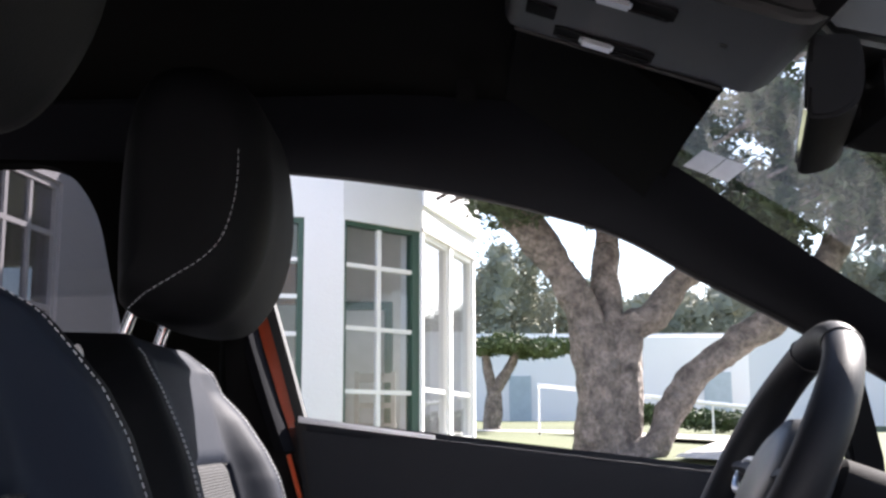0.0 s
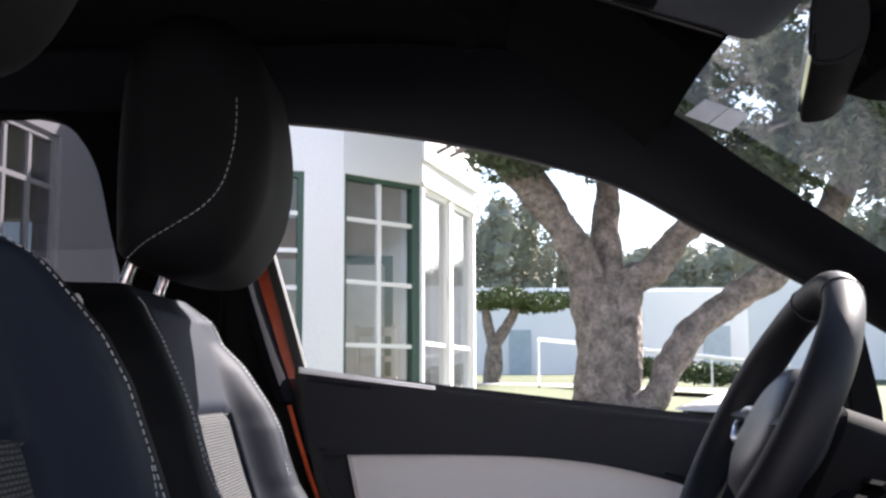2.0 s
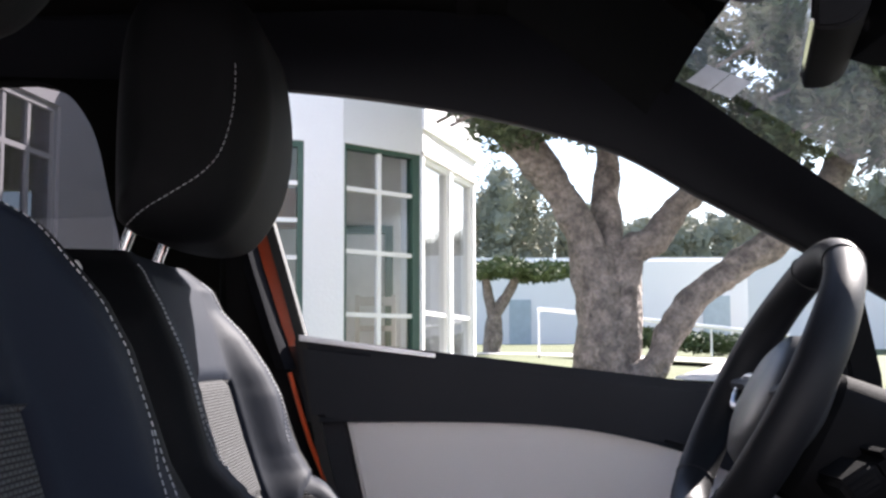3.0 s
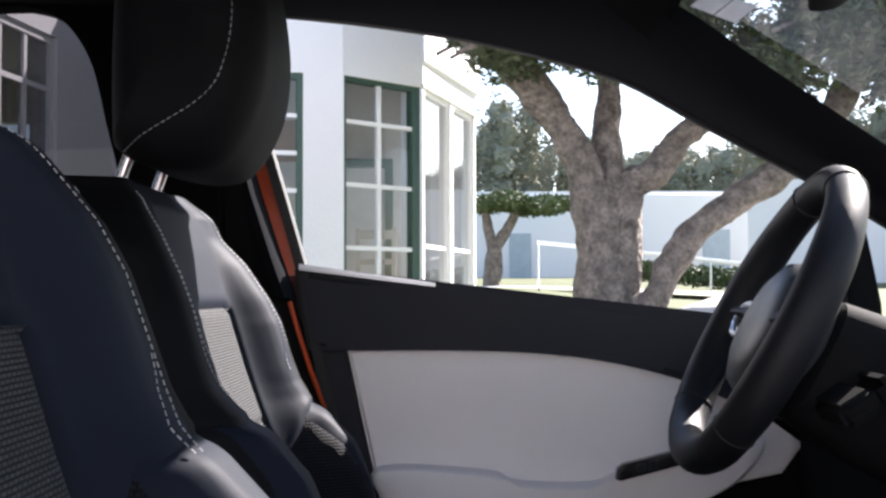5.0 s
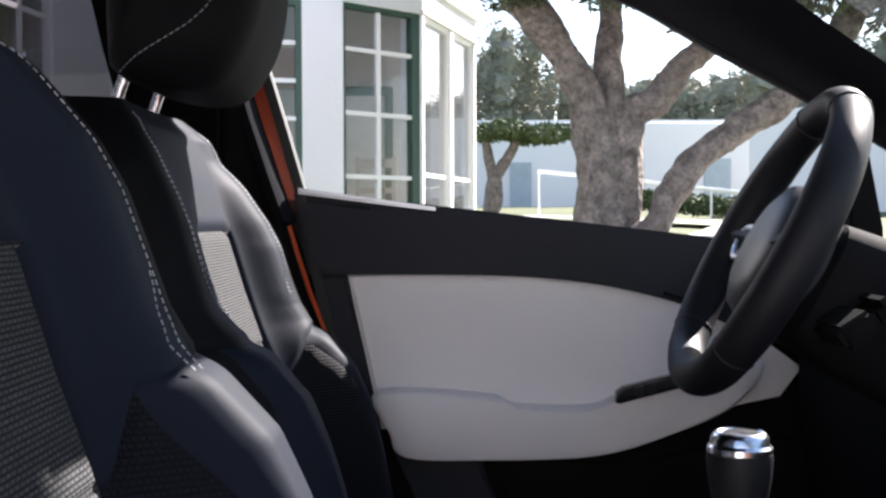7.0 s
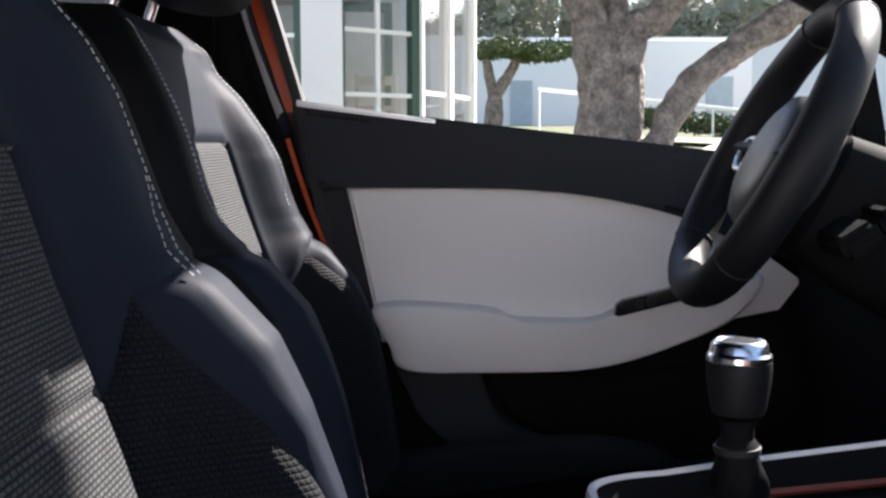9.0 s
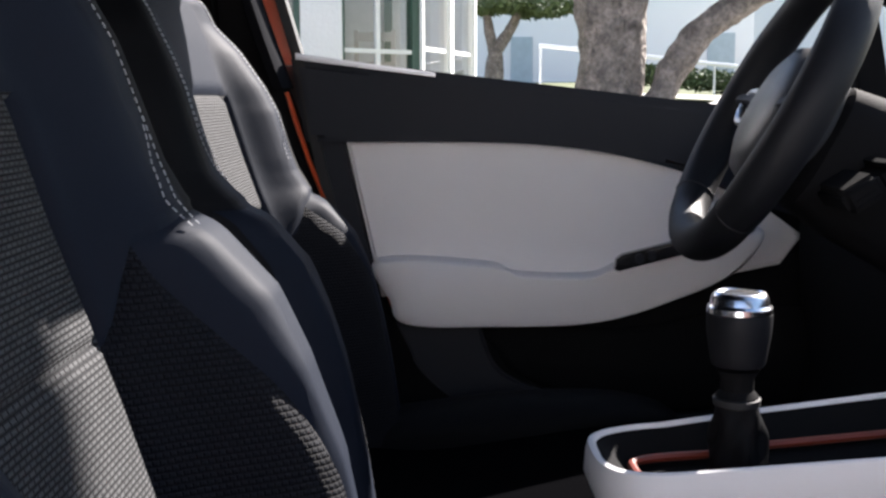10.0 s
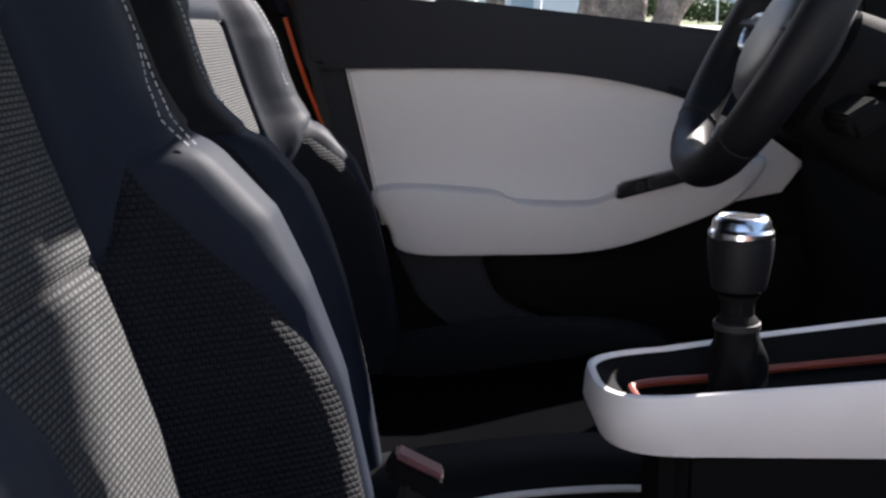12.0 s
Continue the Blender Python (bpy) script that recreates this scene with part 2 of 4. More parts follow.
# ---------------- outside: ground, path, house, trees, far wall ----------------
GROUND = [(-60, 0.0), (4, 0.0), (6.5, 0.3), (9.5, 0.78), (13, 0.88), (22, 1.06), (30, 1.38), (45, 1.55), (120, 2.2), (900, 5.0)]


def ground_z(y):
    return lerp_table(y, GROUND)


def make_ground():
    xs = [-900, -200, -60, -25] + [-12 + i for i in range(0, 36)] + [30, 60, 200, 900]
    ys = [-900, -200, -60, -20, -8, 0, 2, 4, 5] + [6.5 + 0.75 * i for i in range(36)] + [38, 45, 60, 90, 120, 200, 400, 900]
    rings = [[Vector((x, y, ground_z(y) + (0.05 * noise.noise(Vector((x * 0.3, y * 0.3, 0))) if 9 < y < 40 else 0))) for x in xs] for y in ys]
    g = finish("ground", loft(rings, closed_ring=False), GRASS)
    tagged(g, "sunlit yellow-green lawn rising gently from the car", "ground", kind="structure")
    c = finish("pavement", loft([[Vector((x, y, ground_z(y) + 0.015)) for x in (-40, -10, 0, 10, 40)] for y in (-30, 0, 4, 5.5)], closed_ring=False), PAVING)
    tagged(c, "pale concrete apron under the parked car", "pavement", kind="structure")
    path = spline([(2.4, 9.2, 0), (3.2, 11.5, 0), (3.6, 13.5, 0), (2.6, 17, 0), (1.6, 20, 0), (-1.5, 22.5, 0)], 8)
    rows = []
    for i, p in enumerate(path):
        d = (path[min(i + 1, len(path) - 1)] - path[max(i - 1, 0)]).normalized()
        s = Vector((d.y, -d.x, 0))
        rows.append([Vector((q.x, q.y, ground_z(q.y) + 0.065)) for q in (p - 0.55 * s, p, p + 0.55 * s)])
    tagged(finish("path", loft(rows, closed_ring=False), PAVING), "pale concrete garden path across the lawn", "path", kind="structure")


make_ground()


def wall_run(name, a, b, z0, z1, holes, thick, mat, parent):
    """A wall from plan point a to b with rectangular holes (u0, u1, low, high) in metres along it; returns its frame of reference."""
    a, b = Vector((*a, 0)), Vector((*b, 0))
    d = (b - a).normalized()
    nrm = Vector((-d.y, d.x, 0))
    length = (b - a).length
    us = sorted({0.0, length, *[h[0] for h in holes], *[h[1] for h in holes]})
    zs = sorted({z0, z1, *[h[2] for h in holes], *[h[3] for h in holes]})
    bm = bmesh.new()
    for u0, u1 in zip(us, us[1:]):
        for w0, w1 in zip(zs, zs[1:]):
            um, wm = (u0 + u1) / 2, (w0 + w1) / 2
            if any(h[0] < um < h[1] and h[2] < wm < h[3] for h in holes):
                continue
            q = [a + d * u + nrm * t + Vector((0, 0, w)) for t in (0, thick) for u, w in ((u0, w0), (u1, w0), (u1, w1), (u0, w1))]
            v = [bm.verts.new(p) for p in q]
            for f in ((0, 1, 2, 3), (7, 6, 5, 4), (0, 4, 5, 1), (1, 5, 6, 2), (2, 6, 7, 3), (3, 7, 4, 0)):
                bm.faces.new([v[i] for i in f])
    bmesh.ops.remove_doubles(bm, verts=bm.verts, dist=1e-4)
    finish(name, bm, mat, parent, smooth=False)
    return a, d, nrm


def bar_between(p, q, w, depth, nrm):
    """A square bar from p to q, w wide, with the given depth along nrm."""
    p, q = Vector(p), Vector(q)
    d = (q - p).normalized()
    s = d.cross(nrm).normalized()
    rings = [[e + s * w / 2 * i + nrm * depth * j for i, j in ((-1, 0), (1, 0), (1, 1), (-1, 1))] for e in (p, q)]
    return loft(rings)


def make_window(parent, a, d, nrm, u0, u1, z0, z1, columns, bars, frame_mat, frame_w=0.075, glass_mat=None, wide_right=0.0):
    """Timber frame with glazing bars and panes, set into a wall."""
    def at(u, z, t):
        return a + d * u + nrm * t + Vector((0, 0, z))
    win = finish("window_frame", merge(
        bar_between(at(u0 + frame_w / 2, z0, 0.03), at(u0 + frame_w / 2, z1, 0.03), frame_w, 0.1, nrm),
        bar_between(at(u1 - (frame_w + wide_right) / 2, z0, 0.03), at(u1 - (frame_w + wide_right) / 2, z1, 0.03), frame_w + wide_right, 0.1, nrm),
        bar_between(at(u0, z1 - frame_w / 2, 0.032), at(u1, z1 - frame_w / 2, 0.032), frame_w, 0.1, nrm),
        bar_between(at(u0, z0 + frame_w / 2, 0.032), at(u1, z0 + frame_w / 2, 0.032), frame_w, 0.1, nrm)), frame_mat, parent, smooth=False)
    i0, i1 = u0 + frame_w, u1 - frame_w - wide_right
    edges_u = [i0] + [i0 + (i1 - i0) * k / columns for k in range(1, columns)] + [i1]
    edges_z = [z0 + frame_w] + list(bars) + [z1 - frame_w]
    for u in edges_u[1:-1]:
        finish("glazing_bar", bar_between(at(u, z0 + frame_w, 0.045), at(u, z1 - frame_w, 0.045), 0.05, 0.05, nrm), WHITE_PAINT, win, smooth=False)
    for z in bars:
        finish("glazing_bar", bar_between(at(i0, z, 0.043), at(i1, z, 0.043), 0.045, 0.054, nrm), WHITE_PAINT, win, smooth=False)
    for ua, ub in zip(edges_u, edges_u[1:]):
        for za, zb in zip(edges_z, edges_z[1:]):
            bm = bmesh.new()
            bm.faces.new([bm.verts.new(at(u, z, 0.07)) for u, z in ((ua, za), (ub, za), (ub, zb), (ua, zb))])
            p = finish("pane", bm, glass_mat or HOUSE_GLASS, win, smooth=False)
            p.visible_shadow = False
    return win


def make_house():
    house = thing("house", "white rendered house with an angled bay of small-paned windows", "house", at=(0, 0, 0))
    z0, z1, top, low = 0.3, 4.4, 3.21, 0.95
    wing = (-4.1, 4.6), (-3.2, 10.95)
    m0, m1, m2, m3, m4 = (-3.2, 10.95), (-1.025, 11.5), (-0.223, 12.26), (0.406, 14.4), (-2.4, 17.5)
    # wing that comes forward
    u = 5.28
    a, d, n = wall_run("wall", *wing, z0, z1, [(3.55, u, low, top)], 0.25, WHITE_WALL, house)
    make_window(house, a, d, n, 3.55, u, low, top, 4, (1.45, 2.1, 2.75), WHITE_PAINT, 0.06)
    # front
    length = (Vector(m1) - Vector(m0)).length
    a, d, n = wall_run("wall", m0, m1, z0, z1, [(0.5, length - 0.4, low, top)], 0.25, WHITE_WALL, house)
    make_window(house, a, d, n, 0.5, length - 0.4, low, top, 3, (1.45, 2.02, 2.4, 2.78), GREEN_PAINT, 0.06)
    # angled bay
    length = (Vector(m2) - Vector(m1)).length
    a, d, n = wall_run("wall", m1, m2, z0, z1, [(0.02, length - 0.0, low, top)], 0.25, WHITE_WALL, house)
    make_window(house, a, d, n, 0.02, length, low, top, 2, (1.45, 2.1, 2.75), GREEN_PAINT, 0.05, wide_right=0.07)
    # receding side of the bay
    length = (Vector(m3) - Vector(m2)).length
    a, d, n = wall_run("wall", m2, m3, z0, z1, [(0.06, 1.08, low, top), (1.2, length - 0.08, low, top)], 0.25, WHITE_WALL, house)
    make_window(house, a, d, n, 0.06, 1.08, low, top, 1, (1.5,), WHITE_PAINT, 0.05)
    make_window(house, a, d, n, 1.2, length - 0.08, low, top, 1, (1.5,), WHITE_PAINT, 0.05)
    wall_run("wall", m3, m4, z0, z1, [(0.4, 3.6, 1.0, 3.4)], 0.25, WHITE_WALL, house)
    wall_run("wall", m4, (-9, 17.5), z0, z1, [(0.5, 5.5, 1.0, 3.6)], 0.25, WHITE_WALL, house)
    wall_run("wall", (-9, 17.5), (-9, 4.6), z0, z1, [], 0.25, WHITE_WALL, house)
    wall_run("wall", (-9, 4.6), (-4.1, 4.6), z0, z1, [], 0.25, WHITE_WALL, house)
    # flat roof with a shallow projecting band
    plan = [(-9.1, 4.5), (-4.0, 4.5), (-3.1, 10.85), (-1.0, 11.4), (-0.15, 12.18), (0.52, 14.42), (-2.3, 17.65), (-9.1, 17.65)]
    finish("roof", loft([[Vector((x, y, z)) for x, y in plan] for z in (4.4, 4.62)]), WHITE_WALL, house, smooth=False)
    band = [(-0.2, 12.22), (0.14, 13.3), (0.475, 14.42)]
    finish("band", loft([[Vector((x, y, z)) for x, y in band] + [Vector((x - 0.08, y + 0.12, z)) for x, y in reversed(band)] for z in (3.5, 4.4)]), WHITE_WALL, house, smooth=False)
    finish("lintel", loft([[Vector((x, y, z)) for x, y in ((-0.215, 12.235), (0.425, 14.39), (0.3, 14.4), (-0.3, 12.3))] for z in (3.215, 3.25)]), WOODEN, house, smooth=False)
    # rooms behind the glass
    finish("room_floor", box(-8.9, -0.4, 5, 17.2, 0.5, 0.62, 0), WOODEN, house, smooth=False)
    finish("inner_wall", box(-3.6, 0.0, 14.6, 14.75, 0.6, 4.3, 0), INTERIOR, house, smooth=False)
    finish("inner_doorway", merge(box(-1.35, -1.25, 14.5, 14.598, 0.62, 2.6, 0), box(-0.75, -0.65, 14.5, 14.598, 0.62, 2.6, 0), box(-1.35, -0.65, 14.48, 14.6, 2.6, 2.7, 0)), GREEN_PAINT, house, smooth=False)
    finish("blind", box(-2.7, -1.5, 11.75, 11.77, 2.35, 2.78, 0), BLIND, house, smooth=False)
    return house


make_house()

# unseen white wall closing the yard behind the camera, added to bounce sunlight inside
back = finish("bounce_wall", box(-10, 9, -5.6, -5.3, -0.1, 3.0, 0.02), WHITE_WALL)
tagged(back, "unseen plain white wall behind the car, added to bounce sunlight", "wall", kind="structure")


def make_house_chair():
    chair = thing("wooden_chair", "pale wooden chair standing inside the bay window", "chair", at=(0, 0, 0))
    for x, y in ((-0.95, 12.55), (-0.55, 12.55), (-0.95, 12.95), (-0.55, 12.95)):
        part("leg", box(x - 0.025, x + 0.025, y - 0.025, y + 0.025, 0.62, 1.1 if y > 12.7 else 1.7, 0.004), WOODEN, chair)
    part("seat", box(-0.98, -0.52, 12.52, 12.98, 1.1, 1.14, 0.008), WOODEN, chair)
    part("back_rail", box(-0.93, -0.57, 12.535, 12.565, 1.58, 1.68, 0.004), WOODEN, chair)
    part("back_rail", box(-0.93, -0.57, 12.535, 12.565, 1.3, 1.36, 0.004), WOODEN, chair)
    return chair


make_house_chair()


def leaf_cloud(blobs, count, size, seed):
    """Many small leaves, bent along the middle, scattered in and on ellipsoids (centre, radii)."""
    rnd = random.Random(seed)
    verts, faces = [], []
    weights = [r[0] * r[1] * r[2] for _, r in blobs]
    for _ in range(count):
        c, r = rnd.choices(blobs, weights)[0]
        v = Vector((rnd.gauss(0, 1), rnd.gauss(0, 1), rnd.gauss(0, 1))).normalized() * rnd.random() ** 0.45
        p = Vector(c) + Vector((v.x * r[0], v.y * r[1], v.z * r[2]))
        a = Vector((rnd.gauss(0, 1), rnd.gauss(0, 1), rnd.gauss(0, 0.6))).normalized()
        b = a.cross(Vector((rnd.gauss(0, 1), rnd.gauss(0, 1), rnd.gauss(0, 1)))).normalized()
        s = size * rnd.uniform(0.6, 1.4)
        k = len(verts)
        up = a.cross(b) * s * 0.15
        verts += [p - a * s, p + b * s * 0.38 + up, p + a * s, p - b * s * 0.38 + up]
        faces += [(k, k + 1, k + 2), (k, k + 2, k + 3)]
    me = bpy.data.meshes.new("leaves")
    me.from_pydata(verts, [], faces)
    return me


def bark_limb(points, radii, seed, sides=26):
    pts = spline(points, 14)
    k = len(pts)
    rs = [radii[0]] * k
    for i in range(k):
        f = i / (k - 1) * (len(radii) - 1)
        j = min(int(f), len(radii) - 2)
        rs[i] = radii[j] + (radii[j + 1] - radii[j]) * (f - j)
    bm = tube(pts, rs, sides)
    for v in bm.verts:
        n1 = noise.noise(v.co * 1.8 + Vector((seed, 0, 0)))
        n2 = noise.noise(Vector((v.co.x * 7, v.co.y * 7, v.co.z * 2.2)) + Vector((seed, 3, 0)))
        c = min(pts, key=lambda p: (p - v.co).length_squared)
        n3 = noise.noise(Vector((v.co.x * 16, v.co.y * 16, v.co.z * 5)) + Vector((seed, 7, 0)))
        v.co += (v.co - c) * (0.22 * n1 + 0.2 * n2 + 0.14 * n3)
    return bm


def make_tree():
    tree = thing("tree", "old grey-barked tree with several thick forking limbs", "tree", at=(0, 0, 0))
    Y = 10.5
    trunk = merge(
        bark_limb([(1.5, Y, 0.3), (1.48, Y, 1.0), (1.45, Y, 1.55), (1.36, Y, 2.0)], [0.34, 0.25, 0.23, 0.19], 1),
        bark_limb([(1.6, Y + 0.05, 0.4), (1.62, Y, 1.2), (1.66, Y, 1.9)], [0.24, 0.2, 0.17], 5))
    part("trunk", trunk, BARK, tree)
    limbs = [
        ([(1.4, Y, 1.75), (1.28, Y, 2.15), (1.05, Y - 0.05, 2.58), (0.84, Y - 0.1, 2.86), (0.55, Y - 0.2, 3.12), (0.0, Y - 0.3, 3.55), (-0.8, Y - 0.2, 4.1)], [0.18, 0.16, 0.155, 0.165, 0.15, 0.11, 0.05]),
        ([(1.56, Y, 1.75), (1.54, Y + 0.1, 2.15), (1.54, Y + 0.2, 2.55), (1.58, Y + 0.3, 3.0), (1.5, Y + 0.4, 4.0)], [0.17, 0.14, 0.125, 0.12, 0.06]),
        ([(1.62, Y, 1.7), (1.75, Y, 1.98), (1.95, Y, 2.1), (2.2, Y + 0.1, 2.4), (2.5, Y + 0.2, 2.66), (3.0, Y + 0.2, 3.3), (4.0, Y + 0.3, 4.2)], [0.15, 0.14, 0.13, 0.12, 0.12, 0.1, 0.05]),
        ([(1.55, Y - 0.1, 0.72), (1.9, Y - 0.15, 0.9), (2.08, Y - 0.15, 1.25), (2.3, Y - 0.2, 1.55), (2.66, Y - 0.25, 1.82), (3.12, Y - 0.3, 2.14), (3.5, Y - 0.35, 2.6), (3.75, Y - 0.35, 3.0), (4.6, Y, 3.8)],
         [0.17, 0.14, 0.13, 0.12, 0.12, 0.12, 0.13, 0.12, 0.05]),
        # invented limb out of view, placed to shade the passenger seat's near half
        ([(3.75, Y - 0.35, 3.0), (4.6, 7.5, 3.0), (3.6, 4.8, 2.8), (2.75, 3.3, 3.0), (2.55, 3.1, 3.3), (2.49, 3.154, 3.6), (2.45, 3.2, 4.3)], [0.12, 0.125, 0.13, 0.135, 0.135, 0.135, 0.12]),
    ]
    for i, (p, r) in enumerate(limbs):
        part("limb", bark_limb(p, r, 10 + i * 3), BARK, tree)
    rnd = random.Random(4)
    blobs = []
    for _ in range(150):
        x = rnd.uniform(0.1, 6.5)
        y = Y + rnd.uniform(-2.2, 1.8)
        low = 3.2 if x < 2.5 else 2.95 if x < 4.0 else 3.35
        z = low + 0.2 * math.sin(x * 2.3 + y) + rnd.random() ** 1.2 * 2.0 + 0.1 * (y - Y)
        blobs.append(((x, y, z), (rnd.uniform(0.3, 0.6), rnd.uniform(0.3, 0.6), rnd.uniform(0.18, 0.34))))
    crown = new("crown", leaf_cloud(blobs, 95000, 0.05, 7))
    crown.data.materials.append(LEAF)
    crown.parent = tree
    bms = []
    for c, r in blobs[::2]:
        c = Vector(c)
        e = c + Vector((rnd.uniform(-0.6, 0.6), rnd.uniform(-0.6, 0.6), 0.3))
        bms.append(tube([c - Vector((r[0], 0, 0.25)), c, e], [0.02, 0.014, 0.004], 5))
    tagged(part("twigs", merge(*bms), BARK, tree), kind="stuff")
    return tree


make_tree()


def make_small_tree():
    t = thing("clipped_tree", "small tree clipped into a flat green umbrella", "tree", at=(0, 0, 0))
    Y = 23.0
    part("trunk", merge(bark_limb([(0.95, Y, 0.9), (1.0, Y, 1.5), (1.02, Y, 1.95)], [0.2, 0.16, 0.14], 2, 10),
                        bark_limb([(1.02, Y, 1.85), (1.3, Y, 2.3), (1.55, Y, 2.8)], [0.12, 0.1, 0.07], 3, 10),
                        bark_limb([(1.0, Y, 1.85), (0.9, Y, 2.3), (0.8, Y, 2.8)], [0.12, 0.1, 0.07], 4, 10)), BARK, t)
    blobs = [((0.75 + 0.25 * i, Y + 0.5 * math.sin(i * 2.1), 2.78 + 0.05 * math.sin(i)), (0.45, 0.9, 0.2)) for i in range(7)]
    crown = new("crown", leaf_cloud(blobs, 5000, 0.07, 9))
    crown.data.materials.append(HEDGE)
    crown.parent = t


make_small_tree()


def make_far_wood():
    rnd = random.Random(11)
    ball = bmesh.new()
    bmesh.ops.create_icosphere(ball, subdivisions=2, radius=1)
    ball.verts.index_update()
    shape = [v.co.copy() for v in ball.verts]
    sides = [tuple(v.index for v in f.verts) for f in ball.faces]
    ball.free()
    blobs, verts, faces = [], [], []
    for i in range(190):
        x = rnd.uniform(-14, 62)
        y = rnd.uniform(78, 100)
        h = rnd.uniform(9.8, 12.2) + 1.3 * math.sin(x * 0.21 + 1.0)
        for z in (0.2, 0.45, 0.7, 0.88):
            w = rnd.uniform(1.6, 2.6) * (1.15 - 0.5 * z)
            c = Vector((x + rnd.uniform(-0.7, 0.7), y, 1.5 + h * z))
            blobs.append((c, (w, w, h * 0.17)))
            k = len(verts)
            for v in shape:
                p = c + Vector((v.x * w * 0.45, v.y * w * 0.45, v.z * h * 0.1))
                verts.append(p + noise.noise_vector(p * 1.1) * 0.7 + noise.noise_vector(p * 3.5) * 0.5)
            faces += [(a + k, b + k, c2 + k) for a, b, c2 in sides]
    leaves = leaf_cloud(blobs, 260000, 0.21, 12)
    k = len(verts)
    verts += [v.co.copy() for v in leaves.vertices]
    faces += [tuple(n + k for n in f.vertices) for f in leaves.polygons]
    me = bpy.data.meshes.new("wood")
    me.from_pydata(verts, [], faces)
    me.materials.append(FAR_LEAF_HAZED)
    tagged(new("far_wood", me), "grey-green wood on the rise behind the walls, haze put into its colour", "trees", kind="stuff")


make_far_wood()


def make_far_walls():
    w = thing("white_outbuilding", "long low white outbuilding with grey doors behind the lawn", "building", at=(0, 0, 0))
    part("wall", box(-3, 10.6, 32, 36, 1.0, 3.85, 0.12, 3), FAR_WALL, w)
    part("door", merge(box(1.85, 2.45, 31.93, 32.05, 1.2, 2.65, 0.01)), BLUEISH, w)
    part("door", merge(box(7.3, 8.05, 31.93, 32.05, 1.2, 2.75, 0.01)), BLUEISH, w)
    s = thing("white_boundary_wall", "tall white rendered garden wall with a rounded end", "wall", at=(0, 0, 0))
    plan = [(7.1, 26.5), (7.3, 26.3), (16, 20.0), (16, 20.4), (7.4, 26.7)]
    part("wall", loft([[Vector((x, y, z)) for x, y in plan] for z in (0.8, 3.55)]), FAR_WALL, s)
    r = thing("handrail", "white painted tubular handrail along the garden path", "handrail", at=(0, 0, 0))
    part("rail", tube([(1.65, 20, 1.87), (3.2, 19.4, 1.68), (5.6, 18.5, 1.36)], 0.035, 8), WHITE_PAINT, r)
    for x, y, z in ((1.67, 20, 1.85), (3.2, 19.4, 1.66), (4.45, 18.95, 1.5)):
        part("post", tube([(x, y, 0.9), (x, y, z)], 0.018, 8), WHITE_PAINT, r)
    h = new("low_hedge", leaf_cloud([((3.4 + 0.35 * i, 21.5, 1.42 - 0.03 * i), (0.4, 0.4, 0.22)) for i in range(8)], 4000, 0.06, 21))
    h.data.materials.append(HEDGE)
    tagged(h, "low dark clipped hedge beside the garden path", "hedge")


make_far_walls()

